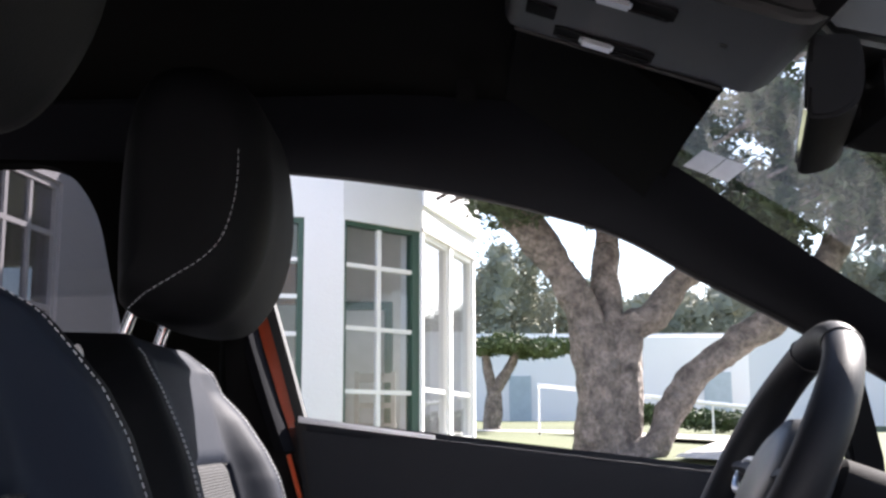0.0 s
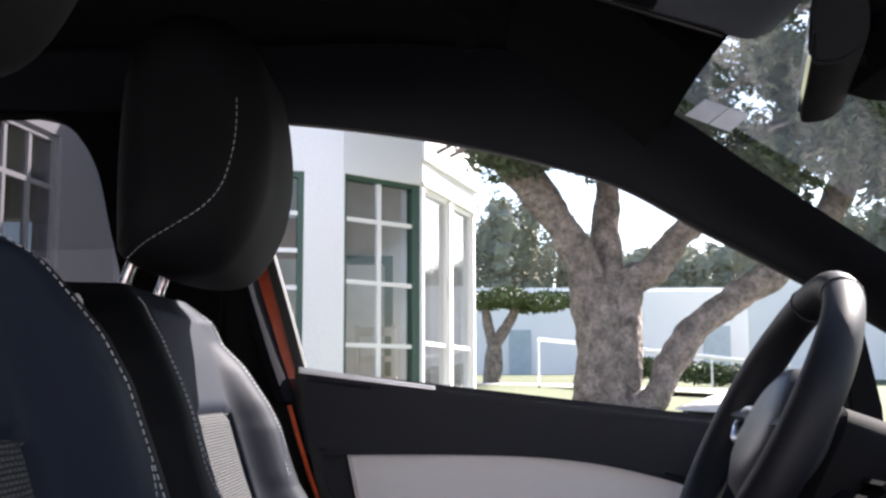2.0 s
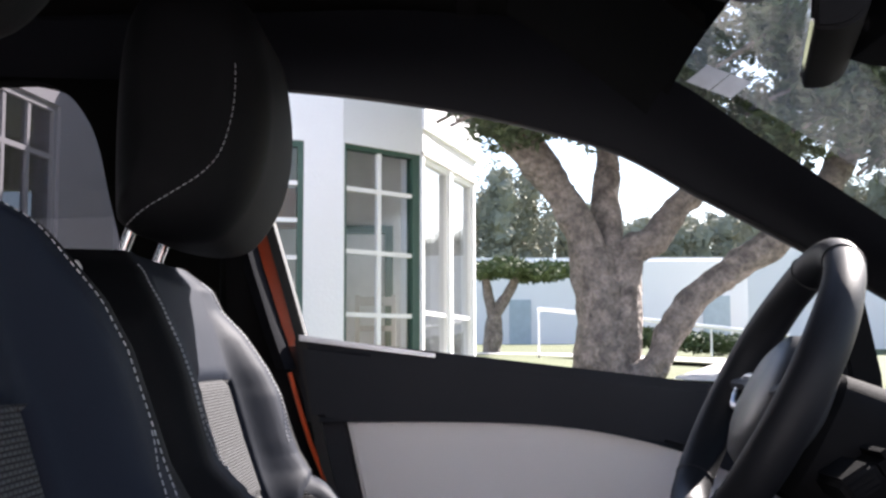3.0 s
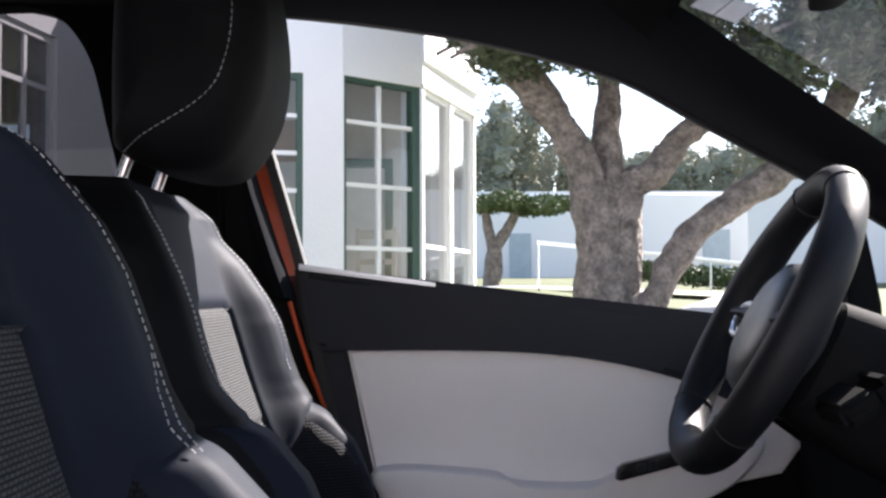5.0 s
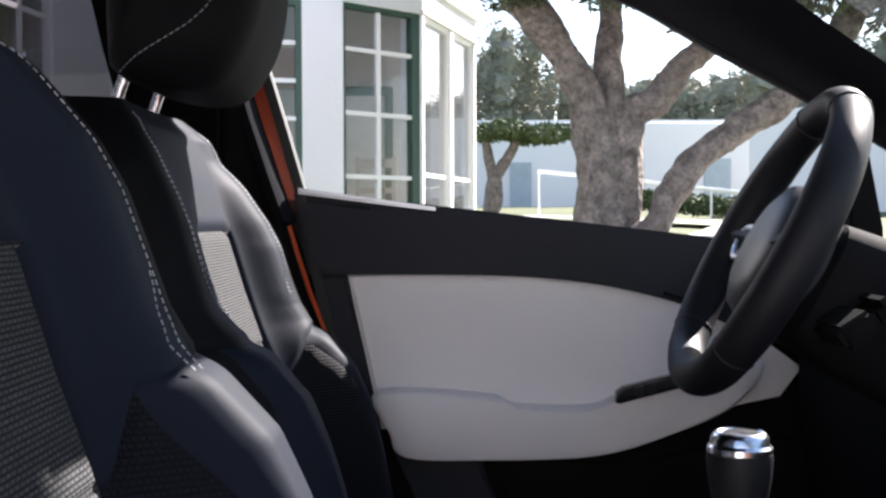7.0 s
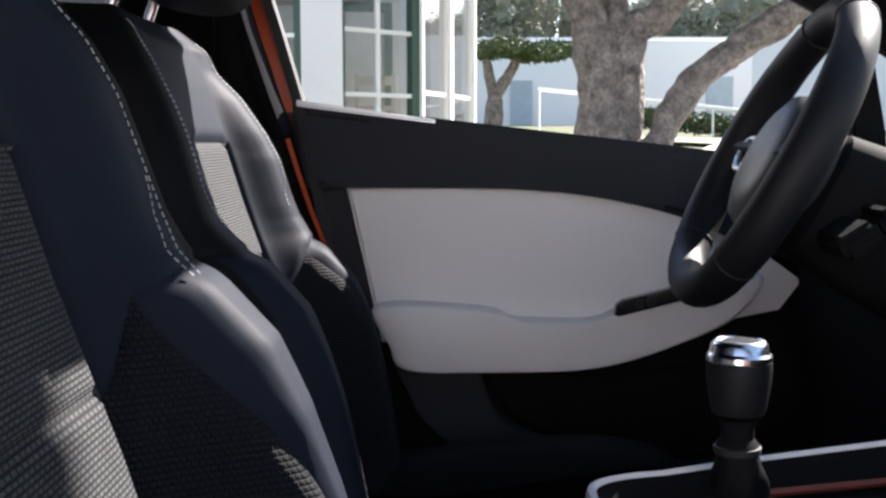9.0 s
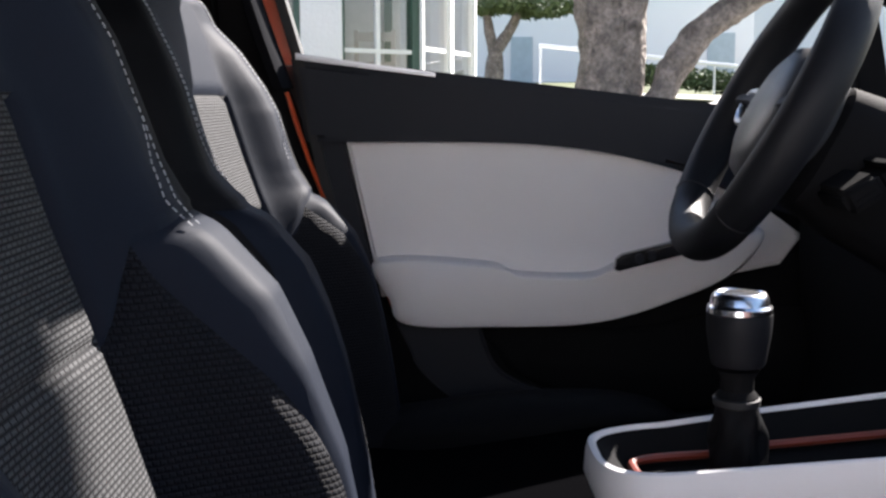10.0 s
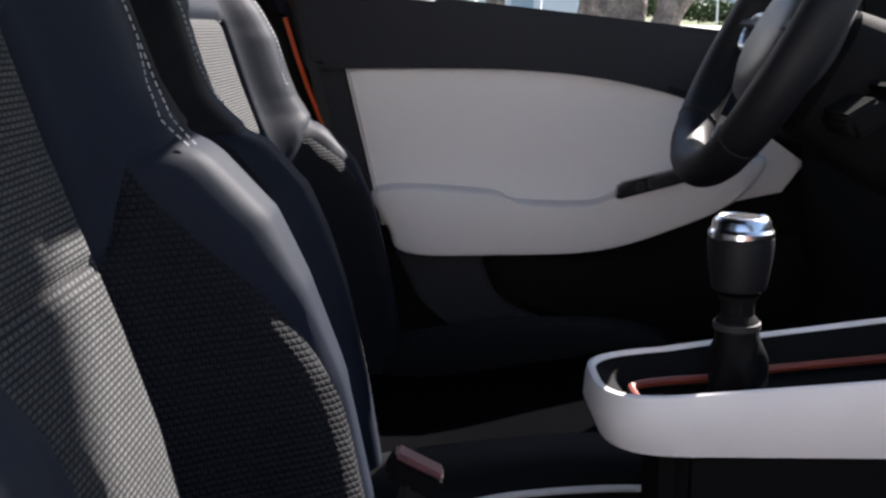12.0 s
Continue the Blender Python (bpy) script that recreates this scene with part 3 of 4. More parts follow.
# ---------------- the car: shell ----------------
def make_shell():
    car = thing("car_shell", "orange car with a black cabin, front passenger door open", "car", at=(0, 0, 0))
    # headliner: a shallow dome that falls to the windscreen header
    prof = spline([(-1.75, 0, 1.36), (-1.3, 0, 1.44), (-0.7, 0, 1.475), (-0.2, 0, 1.475), (0.05, 0, 1.44), (0.17, 0, 1.385), (0.265, 0, 1.322)], 5)
    rows = []
    for p in prof:
        wide = 0.585 - 0.12 * smooth01((p.x + 0.1) / 0.36)
        rows.append([Vector((p.x, 0.86 + s * wide, p.z - (0.05 - 0.03 * smooth01((p.x + 0.1) / 0.36)) * abs(s) ** 4)) for s in [k / 10 - 1 for k in range(21)]])
    lining = loft(rows, closed_ring=False)
    part("roof_lining", lining, HEADLINER, car)
    part("roof", loft([[v + Vector((0, 0, 0.035)) for v in r] for r in rows], closed_ring=False), ORANGE, car)
    # hidden strip below the header, added to keep sun off the passenger seat
    part("header_sun_stop", loft([[Vector((x, y, z)) for x, z in ((0.25, 1.335), (0.262, 1.296), (0.276, 1.292), (0.292, 1.315), (0.285, 1.34))] for y in (0.3, 0.5, 0.7, 0.82)]), TRIM_BLACK, car)
    # windscreen
    x0, z0 = 0.265, 1.325
    bm = loft([[Vector((x0 + 0.78 * f + 0.1 * (1 - s * s) * f * 0.3, 0.86 + s * (0.5 + 0.2 * f), z0 - 0.44 * f + 0.03 * f * (1 - s * s))) for s in [k / 8 - 1 for k in range(17)]] for f in [k / 6 for k in range(7)]], closed_ring=False)
    g = part("windscreen", bm, GLASS, car, "clear windscreen")
    g.visible_shadow = False
    # cant rail and front pillar trim, driver's side
    for mirror in (1, -1):
        low = [(-0.62, 1.5, 1.375), (-0.4, 1.5, 1.368), (-0.22, 1.5, 1.355), (-0.1, 1.5, 1.343), (0.012, 1.5, 1.326), (0.126, 1.5, 1.301), (0.24, 1.5, 1.266), (0.343, 1.5, 1.21), (0.482, 1.5, 1.136), (0.6, 1.52, 1.068), (0.8, 1.55, 0.955)]
        high = [(-0.62, 1.44, 1.44), (-0.4, 1.43, 1.44), (-0.22, 1.42, 1.44), (-0.1, 1.40, 1.435), (0.012, 1.37, 1.425), (0.126, 1.33, 1.39), (0.262, 1.3, 1.318), (0.373, 1.33, 1.254), (0.53, 1.38, 1.167), (0.68, 1.43, 1.09), (0.9, 1.5, 0.96)]
        low, high = spline(low, 4), spline(high, 4)
        rings = []
        for a, b in zip(low, high):
            m = a.lerp(b, 0.5) + Vector((-0.012, -0.028, 0.0))
            q1, q2 = a.lerp(m, 0.5) + Vector((-0.004, -0.01, 0)), m.lerp(b, 0.5) + Vector((-0.004, -0.008, 0.004))
            ring = [a + Vector((0, 0.012, 0.0)), a + Vector((0, -0.006, 0.004)), q1, m, q2, b, b + Vector((0.0, 0.05, -0.012)), a + Vector((0.01, 0.06, 0.03))]
            rings.append([Vector((p.x, p.y if mirror > 0 else 1.72 - p.y, p.z)) for p in ring])
        part("pillar_trim", loft(rings), PILLAR, car)
    # rubber seal round the driver's window
    seal = spline([(-0.3, 1.515, 1.354), (-0.2, 1.515, 1.346), (-0.1, 1.515, 1.335), (0.012, 1.515, 1.318), (0.126, 1.515, 1.293), (0.24, 1.515, 1.257), (0.343, 1.515, 1.2), (0.482, 1.515, 1.126), (0.6, 1.53, 1.06)], 5)
    part("window_seal", tube([p + Vector((0.002, 0, 0.0145)) for p in seal], 0.0095, 10), RUBBER, car)
    # rear side wall with its tinted window
    hole = spline([(-0.42, 1.03), (-0.433, 1.135), (-0.452, 1.214), (-0.471, 1.291), (-0.4975, 1.339), (-0.528, 1.364), (-0.566, 1.374)], 5)
    hole = [Vector((p[0], p[1])) for p in [tuple(q)[:2] for q in hole]] + [Vector((-1.1, 1.36)), Vector((-1.25, 1.03))]
    cx, cz = -0.8, 1.2
    outer = []
    for p in hole:
        d = Vector((p.x - cx, p.y - cz))
        s = min(0.5 / abs(d.x) if abs(d.x) > 1e-6 else 9, (0.25 if d.y > 0 else 0.85) / abs(d.y) if abs(d.y) > 1e-6 else 9)
        outer.append(Vector((cx + d.x * s, cz + d.y * s)))
    for side in (1.53, 0.19):
        sg = 1 if side > 1 else -1
        rings = [[Vector((p.x, side + 0.04 * sg, p.y)) for p in hole], [Vector((p.x, side, p.y)) for p in hole], [Vector((p.x, side, p.y)) for p in outer], [Vector((p.x, side + 0.05 * sg, p.y)) for p in outer]]
        part("rear_side_trim", loft(rings, caps=False), HEADLINER, car)
        bm = bmesh.new()
        bm.faces.new([bm.verts.new((p.x, side + 0.03 * sg, p.y)) for p in hole])
        g = part("rear_window", bm, TINT, car, "tinted rear side window")
        g.visible_shadow = False
    # centre pillar: dark trim inside, painted jamb towards the door
    part("centre_pillar", loft([[Vector(p) for p in ((-0.42, y0, z), (x1, y0, z), (x1, 1.62, z), (-0.42, 1.62, z))] for x1, y0, z in ((-0.12, 1.61, 0.3), (-0.14, 1.61, 0.8), (-0.195, 1.605, 0.93), (-0.228, 1.59, 1.02), (-0.278, 1.55, 1.17), (-0.33, 1.47, 1.42))]), TRIM_BLACK, car)
    part("pillar_cover", loft([[Vector(p) for p in ((x - 0.014, 1.565, z), (x, 1.555, z), (x + 0.01, 1.57, z), (x + 0.01, 1.6, z), (x - 0.014, 1.6, z))] for x, z in ((-0.215, 0.98), (-0.236, 1.04), (-0.262, 1.12), (-0.285, 1.2), (-0.31, 1.3))]), PILLAR, car)
    part("pillar_jamb", loft([[Vector(p) for p in ((x - 0.05, 1.6, z), (x + 0.007, 1.6, z), (x + 0.007, 1.63, z), (x - 0.05, 1.63, z))] for x, z in ((-0.205, 1.012), (-0.212, 1.03), (-0.235, 1.11), (-0.262, 1.2), (-0.3, 1.33))]), ORANGE, car, "orange painted pillar jamb")
    part("pillar_edge", loft([[Vector(p) for p in ((x + 0.006, 1.592, z), (x + 0.02, 1.592, z), (x + 0.02, 1.63, z), (x + 0.006, 1.63, z))] for x, z in ((-0.165, 0.8), (-0.19, 0.91), (-0.207, 1.0), (-0.214, 1.03), (-0.237, 1.11), (-0.264, 1.2), (-0.302, 1.37))]), RUBBER, car)
    # floor, bulkhead, tail and outer sides
    part("floor", box(-1.8, 1.0, 0.12, 1.6, 0.26, 0.32, 0.01), CARPET, car)
    part("tunnel", box(-0.9, 0.9, 0.76, 0.98, 0.3, 0.5, 0.05, 4), CARPET, car)
    part("bulkhead", box(0.95, 1.05, 0.12, 1.6, 0.3, 0.95, 0.02), TRIM_BLACK, car)
    part("tail", box(-1.85, -1.75, 0.15, 1.57, 0.3, 1.38, 0.02), HEADLINER, car)
    part("rear_bench", box(-1.5, -1.05, 0.2, 1.5, 0.5, 1.0, 0.06, 4), BLACK_LEATHER, car)
    part("outer_sill", box(-1.7, 1.1, 1.62, 1.66, 0.2, 0.45, 0.02), ORANGE, car)
    part("outer_sill", box(-1.7, 1.1, 0.06, 0.1, 0.2, 0.45, 0.02), ORANGE, car)
    part("bonnet", loft([[Vector((x, 0.86 + s * 0.78, z - 0.06 * s ** 4)) for s in [k / 6 - 1 for k in range(13)]] for x, z in ((0.95, 0.9), (1.3, 0.88), (1.7, 0.8), (1.95, 0.66), (2.0, 0.3))], closed_ring=False), ORANGE, car)
    for x in (1.35, -1.45):
        for y in (0.14, 1.58):
            part("wheel", lathe([(0.05, -0.09), (0.2, -0.1), (0.29, -0.1), (0.315, -0.07), (0.315, 0.07), (0.29, 0.1), (0.2, 0.1), (0.05, 0.09)], (x, y, 0.315), (0, 1, 0), 28), RUBBER, car)
    # grey tab of the belt guide in the roof lining
    part("roof_tab", box(0.016, 0.04, 1.3, 1.306, 1.39, 1.419, 0.002), TRIM_BLACK, car)
    return car


TINT = glass("tinted_glass", (0.125, 0.12, 0.13))
CAR = make_shell()


# ---------------- driver's door ----------------
def make_door():
    door = new("car_door")
    door.parent = CAR
    door["label"] = "dark car door with a pale grey padded inner panel"
    low = spline([(0.62, 0.78, 0), (0.5, 0.8, 0), (0.4, 0.835, 0), (0.32, 0.868, 0), (0.22, 0.892, 0), (0.12, 0.9035, 0), (0.0, 0.907, 0), (-0.19, 0.907, 0)], 5)
    up = [(-0.208, 1.02), (-0.1, 1.006), (0.0, 0.994), (0.376, 0.95), (0.62, 0.925)] + [(p.x, p.y) for p in low]
    part("upper_trim", slab(up, 1.588, 1.66, 0.01, 5), TRIM, door)
    part("door_skin", slab([(-0.17, 0.97), (0.7, 0.9), (0.7, 0.35), (-0.12, 0.35)], 1.67, 1.7, 0.01), ORANGE, door)
    part("window_ledge", slab([(-0.2, 1.0), (0.62, 0.905), (0.62, 0.93), (-0.2, 1.026)], 1.662, 1.69, 0.004), TRIM, door)
    # short metal strip that imitates the sunlit stretch of the ledge
    part("sunlit_ledge_strip", slab([(-0.2, 1.019), (-0.012, 0.9955), (-0.012, 1.0005), (-0.2, 1.0275)], 1.58, 1.64, 0.003, 3), SATIN, door, "metal waist strip standing in for sunlight on the ledge")
    part("front_trim", slab([(0.43, 0.7), (0.43, 0.9), (0.72, 0.92), (0.72, 0.6), (0.5, 0.6)], 1.612, 1.655, 0.004), TRIM_BLACK, door)
    part("door_seal", slab([(-0.236, 1.012), (-0.19, 1.012), (-0.15, 0.8), (-0.2, 0.8)], 1.64, 1.66, 0.003), RUBBER, door)
    # pale panel: upper field and the armrest below
    top = spline([(-0.135, 0.908), (0.0, 0.909), (0.12, 0.906), (0.22, 0.896), (0.32, 0.873), (0.42, 0.83), (0.5, 0.775)], 6)
    field = [(p.x, p.y) for p in [Vector((q[0], q[1], 0)) for q in top]] + [(0.47, 0.735), (0.3, 0.7), (0.1, 0.69), (-0.088, 0.69), (-0.1, 0.75)]
    part("panel_field", slab(field, 1.602, 1.65, 0.005, 3), WHITE_SOFT, door, "pale grey padded panel")
    arm = spline([(-0.092, 0.747), (0.06, 0.742), (0.1, 0.728), (0.2, 0.726), (0.245, 0.742), (0.35, 0.778), (0.42, 0.792), (0.438, 0.776), (0.4, 0.73), (0.33, 0.696), (0.21, 0.66), (0.05, 0.654), (-0.055, 0.658), (-0.075, 0.69)], 5, True)
    rings = []
    pts = [Vector((p[0], 0, p[1])) for p in arm]
    c = Vector((0.15, 0, 0.705))
    for y, s in ((1.63, 0.99), (1.6, 1.0), (1.575, 1.0), (1.562, 0.985), (1.555, 0.95), (1.552, 0.85)):
        rings.append([Vector((c.x + (p.x - c.x) * s, y, c.z + (p.z - c.z) * s)) for p in pts])
    part("armrest", loft(rings), WHITE_SOFT, door, "pale grey moulded armrest")
    part("rear_trim", slab([(-0.188, 0.908), (-0.138, 0.908), (-0.1, 0.75), (-0.085, 0.7), (-0.135, 0.7), (-0.165, 0.82)], 1.604, 1.65, 0.004), TRIM, door)
    lower = [(-0.08, 0.655), (0.21, 0.655), (0.33, 0.69), (0.45, 0.745), (0.62, 0.8), (0.62, 0.42), (0.1, 0.42), (0.0, 0.5), (-0.05, 0.58)]
    part("lower_trim", slab(lower, 1.608, 1.66, 0.006), TRIM_BLACK, door)
    band = spline([(-0.075, 0.672, 0), (-0.05, 0.618, 0), (-0.034, 0.585, 0), (0.0125, 0.544, 0), (0.07, 0.525, 0), (0.1375, 0.512, 0), (0.325, 0.505, 0), (0.5, 0.52, 0)], 5)
    band += spline([(0.5, 0.536, 0), (0.325, 0.521, 0), (0.247, 0.529, 0), (0.16, 0.549, 0), (0.0985, 0.573, 0), (0.067, 0.602, 0), (0.046, 0.668, 0)], 5)
    part("lower_band", slab([(p.x, p.y) for p in band], 1.592, 1.65, 0.004, 3), TRIM, door, "dark grey curved band round the door pocket")
    part("lower_skirt", slab([(-0.135, 0.7), (-0.09, 0.7), (-0.05, 0.6), (0.0, 0.54), (0.14, 0.5), (0.5, 0.5), (0.5, 0.34), (-0.13, 0.34)], 1.612, 1.65, 0.004), TRIM_BLACK, door)
    pocket = spline([(0.055, 0.648), (0.07, 0.61), (0.1, 0.575), (0.2, 0.54), (0.32, 0.518), (0.45, 0.53), (0.6, 0.56), (0.6, 0.66), (0.45, 0.68), (0.3, 0.655), (0.2, 0.646)], 4, True)
    part("door_pocket", pillow([(p[0], p[1]) for p in pocket], 1.6, 1.66, 0.02, 5, shrink=0.02), TRIM_BLACK, door)
    sw = [(0.23, 0.737), (0.232, 0.751), (0.24, 0.757), (0.3, 0.772), (0.36, 0.79), (0.362, 0.768), (0.3, 0.752), (0.236, 0.735)]
    plate = part("switch_plate", slab(sw, 1.54, 1.56, 0.003), GLOSS_BLACK, door)
    for x, z in ((0.262, 0.7525), (0.278, 0.7565)):
        part("window_switch", box(x - 0.006, x + 0.006, 1.533, 1.542, z - 0.0065, z + 0.0065, 0.002), TRIM, door)
    part("door_edge", tube([(-0.214, 1.594, 0.975), (-0.204, 1.594, 0.94), (-0.185, 1.594, 0.88), (-0.163, 1.594, 0.825)], 0.0035, 6), ORANGE, door, "orange painted door edge")
    sail = [(0.53, 1.085), (0.55, 1.09), (0.573, 0.972), (0.576, 0.92), (0.536, 0.92), (0.525, 1.01)]
    part("mirror_sail", slab(sail, 1.5, 1.53, 0.004), TRIM_BLACK, door)
    return door


make_door()


# ---------------- seats ----------------
CENTRE = [(0.45, -0.09), (0.55, -0.108), (0.65, -0.128), (0.75, -0.151), (0.806, -0.169), (0.9, -0.202), (0.97, -0.223), (1.03, -0.241), (1.075, -0.257), (1.098, -0.282)]
RIDGE = [(0.45, 0.075), (0.55, 0.08), (0.67, 0.087), (0.75, 0.09), (0.81, 0.089), (0.853, 0.084), (0.886, 0.066), (0.91, 0.048), (0.93, 0.043), (0.96, 0.042), (1.0, 0.042), (1.03, 0.036), (1.07, 0.022), (1.1, 0.005)]
HALF = [(0.45, 0.255), (0.6, 0.264), (0.8, 0.266), (0.89, 0.264), (0.96, 0.259), (1.03, 0.24), (1.065, 0.213), (1.085, 0.185), (1.098, 0.15)]


def back_point(u, z, drop=0.0):
    """Front of the backrest: u runs -1..1 across it; drop lowers the side bolsters."""
    w = lerp_table(z, HALF)
    x = lerp_table(z, CENTRE)
    k = abs(u)
    rise = lerp_table(z + drop * (1.9 if u > 0 else 1.0), RIDGE)
    if drop and u < 0:
        rise *= 1 - 0.35 * smooth01((z - 0.86) / 0.05)
    bulge = smooth01((k - 0.45) / (0.26 - 0.04 * smooth01((z - 0.85) / 0.05))) * rise
    drop = smooth01((k - 0.84) / 0.16) * (0.055 + 0.4 * rise)
    return Vector((x + bulge - drop, u * w, z))


def strip(z):
    """Where the inner cloth meets the padded edge, across the seat."""
    return 0.74 - 0.18 * smooth01((z - 0.7) / 0.14)


def across(q, z):
    """From even steps q to the way across the seat, so that seams run along mesh lines."""
    k, s = abs(q), strip(min(z, 0.835))
    if k < 0.35:
        r = k / 0.35 * 0.47
    elif k < 0.6:
        r = 0.47 + (k - 0.35) / 0.25 * (s - 0.47)
    elif k < 0.85:
        r = s + (k - 0.6) / 0.25 * (0.9 - s)
    else:
        r = 0.9 + (k - 0.85) / 0.15 * 0.1
    return math.copysign(r, q)


def seam_depth(q, z, drop=0.0):
    """How far the cover dips at its seams."""
    k = abs(q)
    drop *= 1.9 if q > 0 else 1.0
    d = [abs(k - 0.35) * 0.25 if z < 0.97 else 9, abs(z - 0.97) if k < 0.35 else 9, abs(z + drop - 0.835) if k > 0.35 else 9,
         abs(z - 0.838) if k < 0.35 else 9, abs(k - 0.6) * 0.25 if z < 0.835 - drop else 9]
    return 0.006 * math.exp(-(min(d) / 0.005) ** 2)


def make_seat(drop=0.0):
    seat = new("car_seat")
    seat.parent = CAR
    seat["label"] = "navy leatherette car seat with a woven grey centre"
    nu = 80
    zs = []
    for lo, hi, n in ((0.46, 0.765, 36), (0.765, 0.85, 28), (0.85, 0.97, 26), (0.97, 1.05, 14), (1.05, 1.098, 12)):
        zs += [lo + (hi - lo) * k / n for k in range(n)]
    zs.append(1.098)
    nz = len(zs) - 1
    grid = []
    for z in zs:
        row = []
        for i in range(nu + 1):
            q = i / nu * 2 - 1
            zz = z + 0.065 * smooth01((abs(q) - 0.35) / 0.35) * math.exp(-((z + drop * (1.9 if q > 0 else 1.0) - 0.835) / 0.09) ** 2)
            u = across(q, z)
            p = back_point(u, zz, drop)
            p.x -= seam_depth(q, z, drop)
            row.append((p, q, z, u))
        grid.append(row)

    def kind_of(q, z):
        k, seam = abs(q), 0.835 - drop * (1.9 if q > 0 else 1.0)
        if k > 0.85 or (k > 0.75 and z > seam):
            return "side_panel"
        if k < 0.35:
            return "centre_cloth" if z < 0.97 else "shoulder_panel"
        if z > seam:
            return "shoulder_panel"
        return "inner_cloth" if k < 0.6 else "side_bolster"
    bms = {}
    for a, b in zip(grid, grid[1:]):
        for i in range(nu):
            c = (a[i], a[i + 1], b[i + 1], b[i])
            q = sum(s[1] for s in c) / 4
            z = sum(s[2] for s in c) / 4
            nm = kind_of(q, z)
            if nm in ("inner_cloth", "side_bolster", "side_panel"):
                nm += "_l" if q > 0 else "_r"
            bm = bms.setdefault(nm, bmesh.new())
            bm.faces.new([bm.verts.new(s[0]) for s in c])
    for nm, bm in bms.items():
        bmesh.ops.remove_doubles(bm, verts=bm.verts, dist=1e-6)
        part(nm[:-2] if nm[-2:] in ("_l", "_r") else nm, bm, MESH if "centre" in nm else DARK_MESH if "cloth" in nm else BLACK_LEATHER if "side_panel" in nm else NAVY, seat)
    # back shell and sides
    rings = []
    for j in range(0, nz + 1, 3):
        z = grid[j][0][2]
        w = lerp_table(z, HALF)
        edge = back_point(1.0, z, drop).x - 0.003
        back = lerp_table(z, CENTRE) - 0.1
        rings.append([Vector((edge, w * 0.998, z)), Vector((edge - 0.02, w, z)), Vector((back + 0.03, w * 0.97, z)), Vector((back, w * 0.8, z)), Vector((back, -w * 0.8, z)), Vector((back + 0.03, -w * 0.97, z)), Vector((edge - 0.02, -w, z)), Vector((edge, -w * 0.998, z))])
    part("back_shell", loft(rings, caps=False), BLACK_LEATHER, seat)
    top = grid[-1]
    bm = bmesh.new()
    f = [bm.verts.new(s[0]) for s in top]
    g = [bm.verts.new(s[0] + Vector((-0.06 - 0.03 * (1 - s[3] ** 2), 0, -0.004))) for s in top]
    for i in range(nu):
        bm.faces.new((f[i], f[i + 1], g[i + 1], g[i]))
    part("top_cover", bm, BLACK_LEATHER, seat)
    # cushion
    prof = spline([(-0.16, 0.5), (-0.12, 0.545), (0.0, 0.54), (0.15, 0.56), (0.28, 0.575), (0.34, 0.55), (0.35, 0.47), (0.3, 0.36), (-0.1, 0.36), (-0.16, 0.42)], 4, True)
    part("cushion", pillow([(p[0], p[1]) for p in prof], -0.17, 0.17, 0.02, 5, shrink=0.02), CUSHION_SHADED, seat)
    for s in (-1, 1):
        prof = spline([(-0.14, 0.5), (-0.08, 0.56), (0.03, 0.585), (0.16, 0.597), (0.27, 0.59), (0.33, 0.555), (0.34, 0.45), (0.3, 0.36), (-0.1, 0.36)], 4, True)
        y = 0.215 * s
        part("cushion_bolster", pillow([(p[0], p[1]) for p in prof], y - 0.055, y + 0.055, 0.045, 6, shrink=0.045), BLACK_LEATHER, seat)
    part("cushion_piping", tube(spline([(-0.06, -0.274, 0.535), (0.03, -0.275, 0.558), (0.1, -0.275, 0.571), (0.2, -0.275, 0.575), (0.3, -0.27, 0.56)], 5), 0.0032, 6), PIPING, seat, "pale grey piping")
    pts = spline([(-0.06, -0.276, 0.522), (0.03, -0.277, 0.545), (0.1, -0.277, 0.559), (0.2, -0.277, 0.563), (0.3, -0.272, 0.552)], 8)
    part("stitching", dashes(pts, 0.0035, 0.0025, 0.00042), THREAD, seat)
    # seams: rows of thread along the shoulders, the edges and the bolsters
    for s in (-1, 1):
        for off in (0.0, 0.02):
            pts = [back_point(s * (0.765 - off - 0.1 * smooth01((0.935 + off - z) / 0.05)), z, drop) + Vector((0.001, 0, 0)) for z in [0.895 + (0.19 if off == 0 or drop else 0.06) * k / 40 for k in range(41)]]
            part("stitching", dashes(pts, 0.0035, 0.0022, 0.00042), THREAD, seat)
        pts = [back_point(s * 0.955, z, drop) + Vector((0.001, s * 0.001, 0)) for z in [0.5 + 0.36 * k / 40 for k in range(41)]]
        part("stitching", dashes(pts, 0.0035, 0.0025, 0.00042), THREAD, seat)
        pts = [back_point(s * 0.99, z, drop) + Vector((-0.012, s * 0.004, 0)) for z in [0.5 + 0.57 * k / 40 for k in range(41)]]
        part("piping", tube(pts, 0.003, 6), BLACK_LEATHER, seat)
        pts = [back_point(s * 0.99, z, drop) + Vector((0.012, s * 0.006, 0)) for z in [0.99 + 0.09 * k / 16 for k in range(17)]]
        part("piping", tube(pts, 0.003, 6), PIPING, seat, "pale grey piping")
    # headrest on two bright posts
    prof = spline([(-0.3, 1.147), (-0.295, 1.128), (-0.272, 1.116), (-0.223, 1.108), (-0.188, 1.12), (-0.159, 1.165), (-0.147, 1.22), (-0.149, 1.28), (-0.163, 1.34), (-0.203, 1.375), (-0.262, 1.375), (-0.292, 1.33), (-0.302, 1.24)], 4, True)
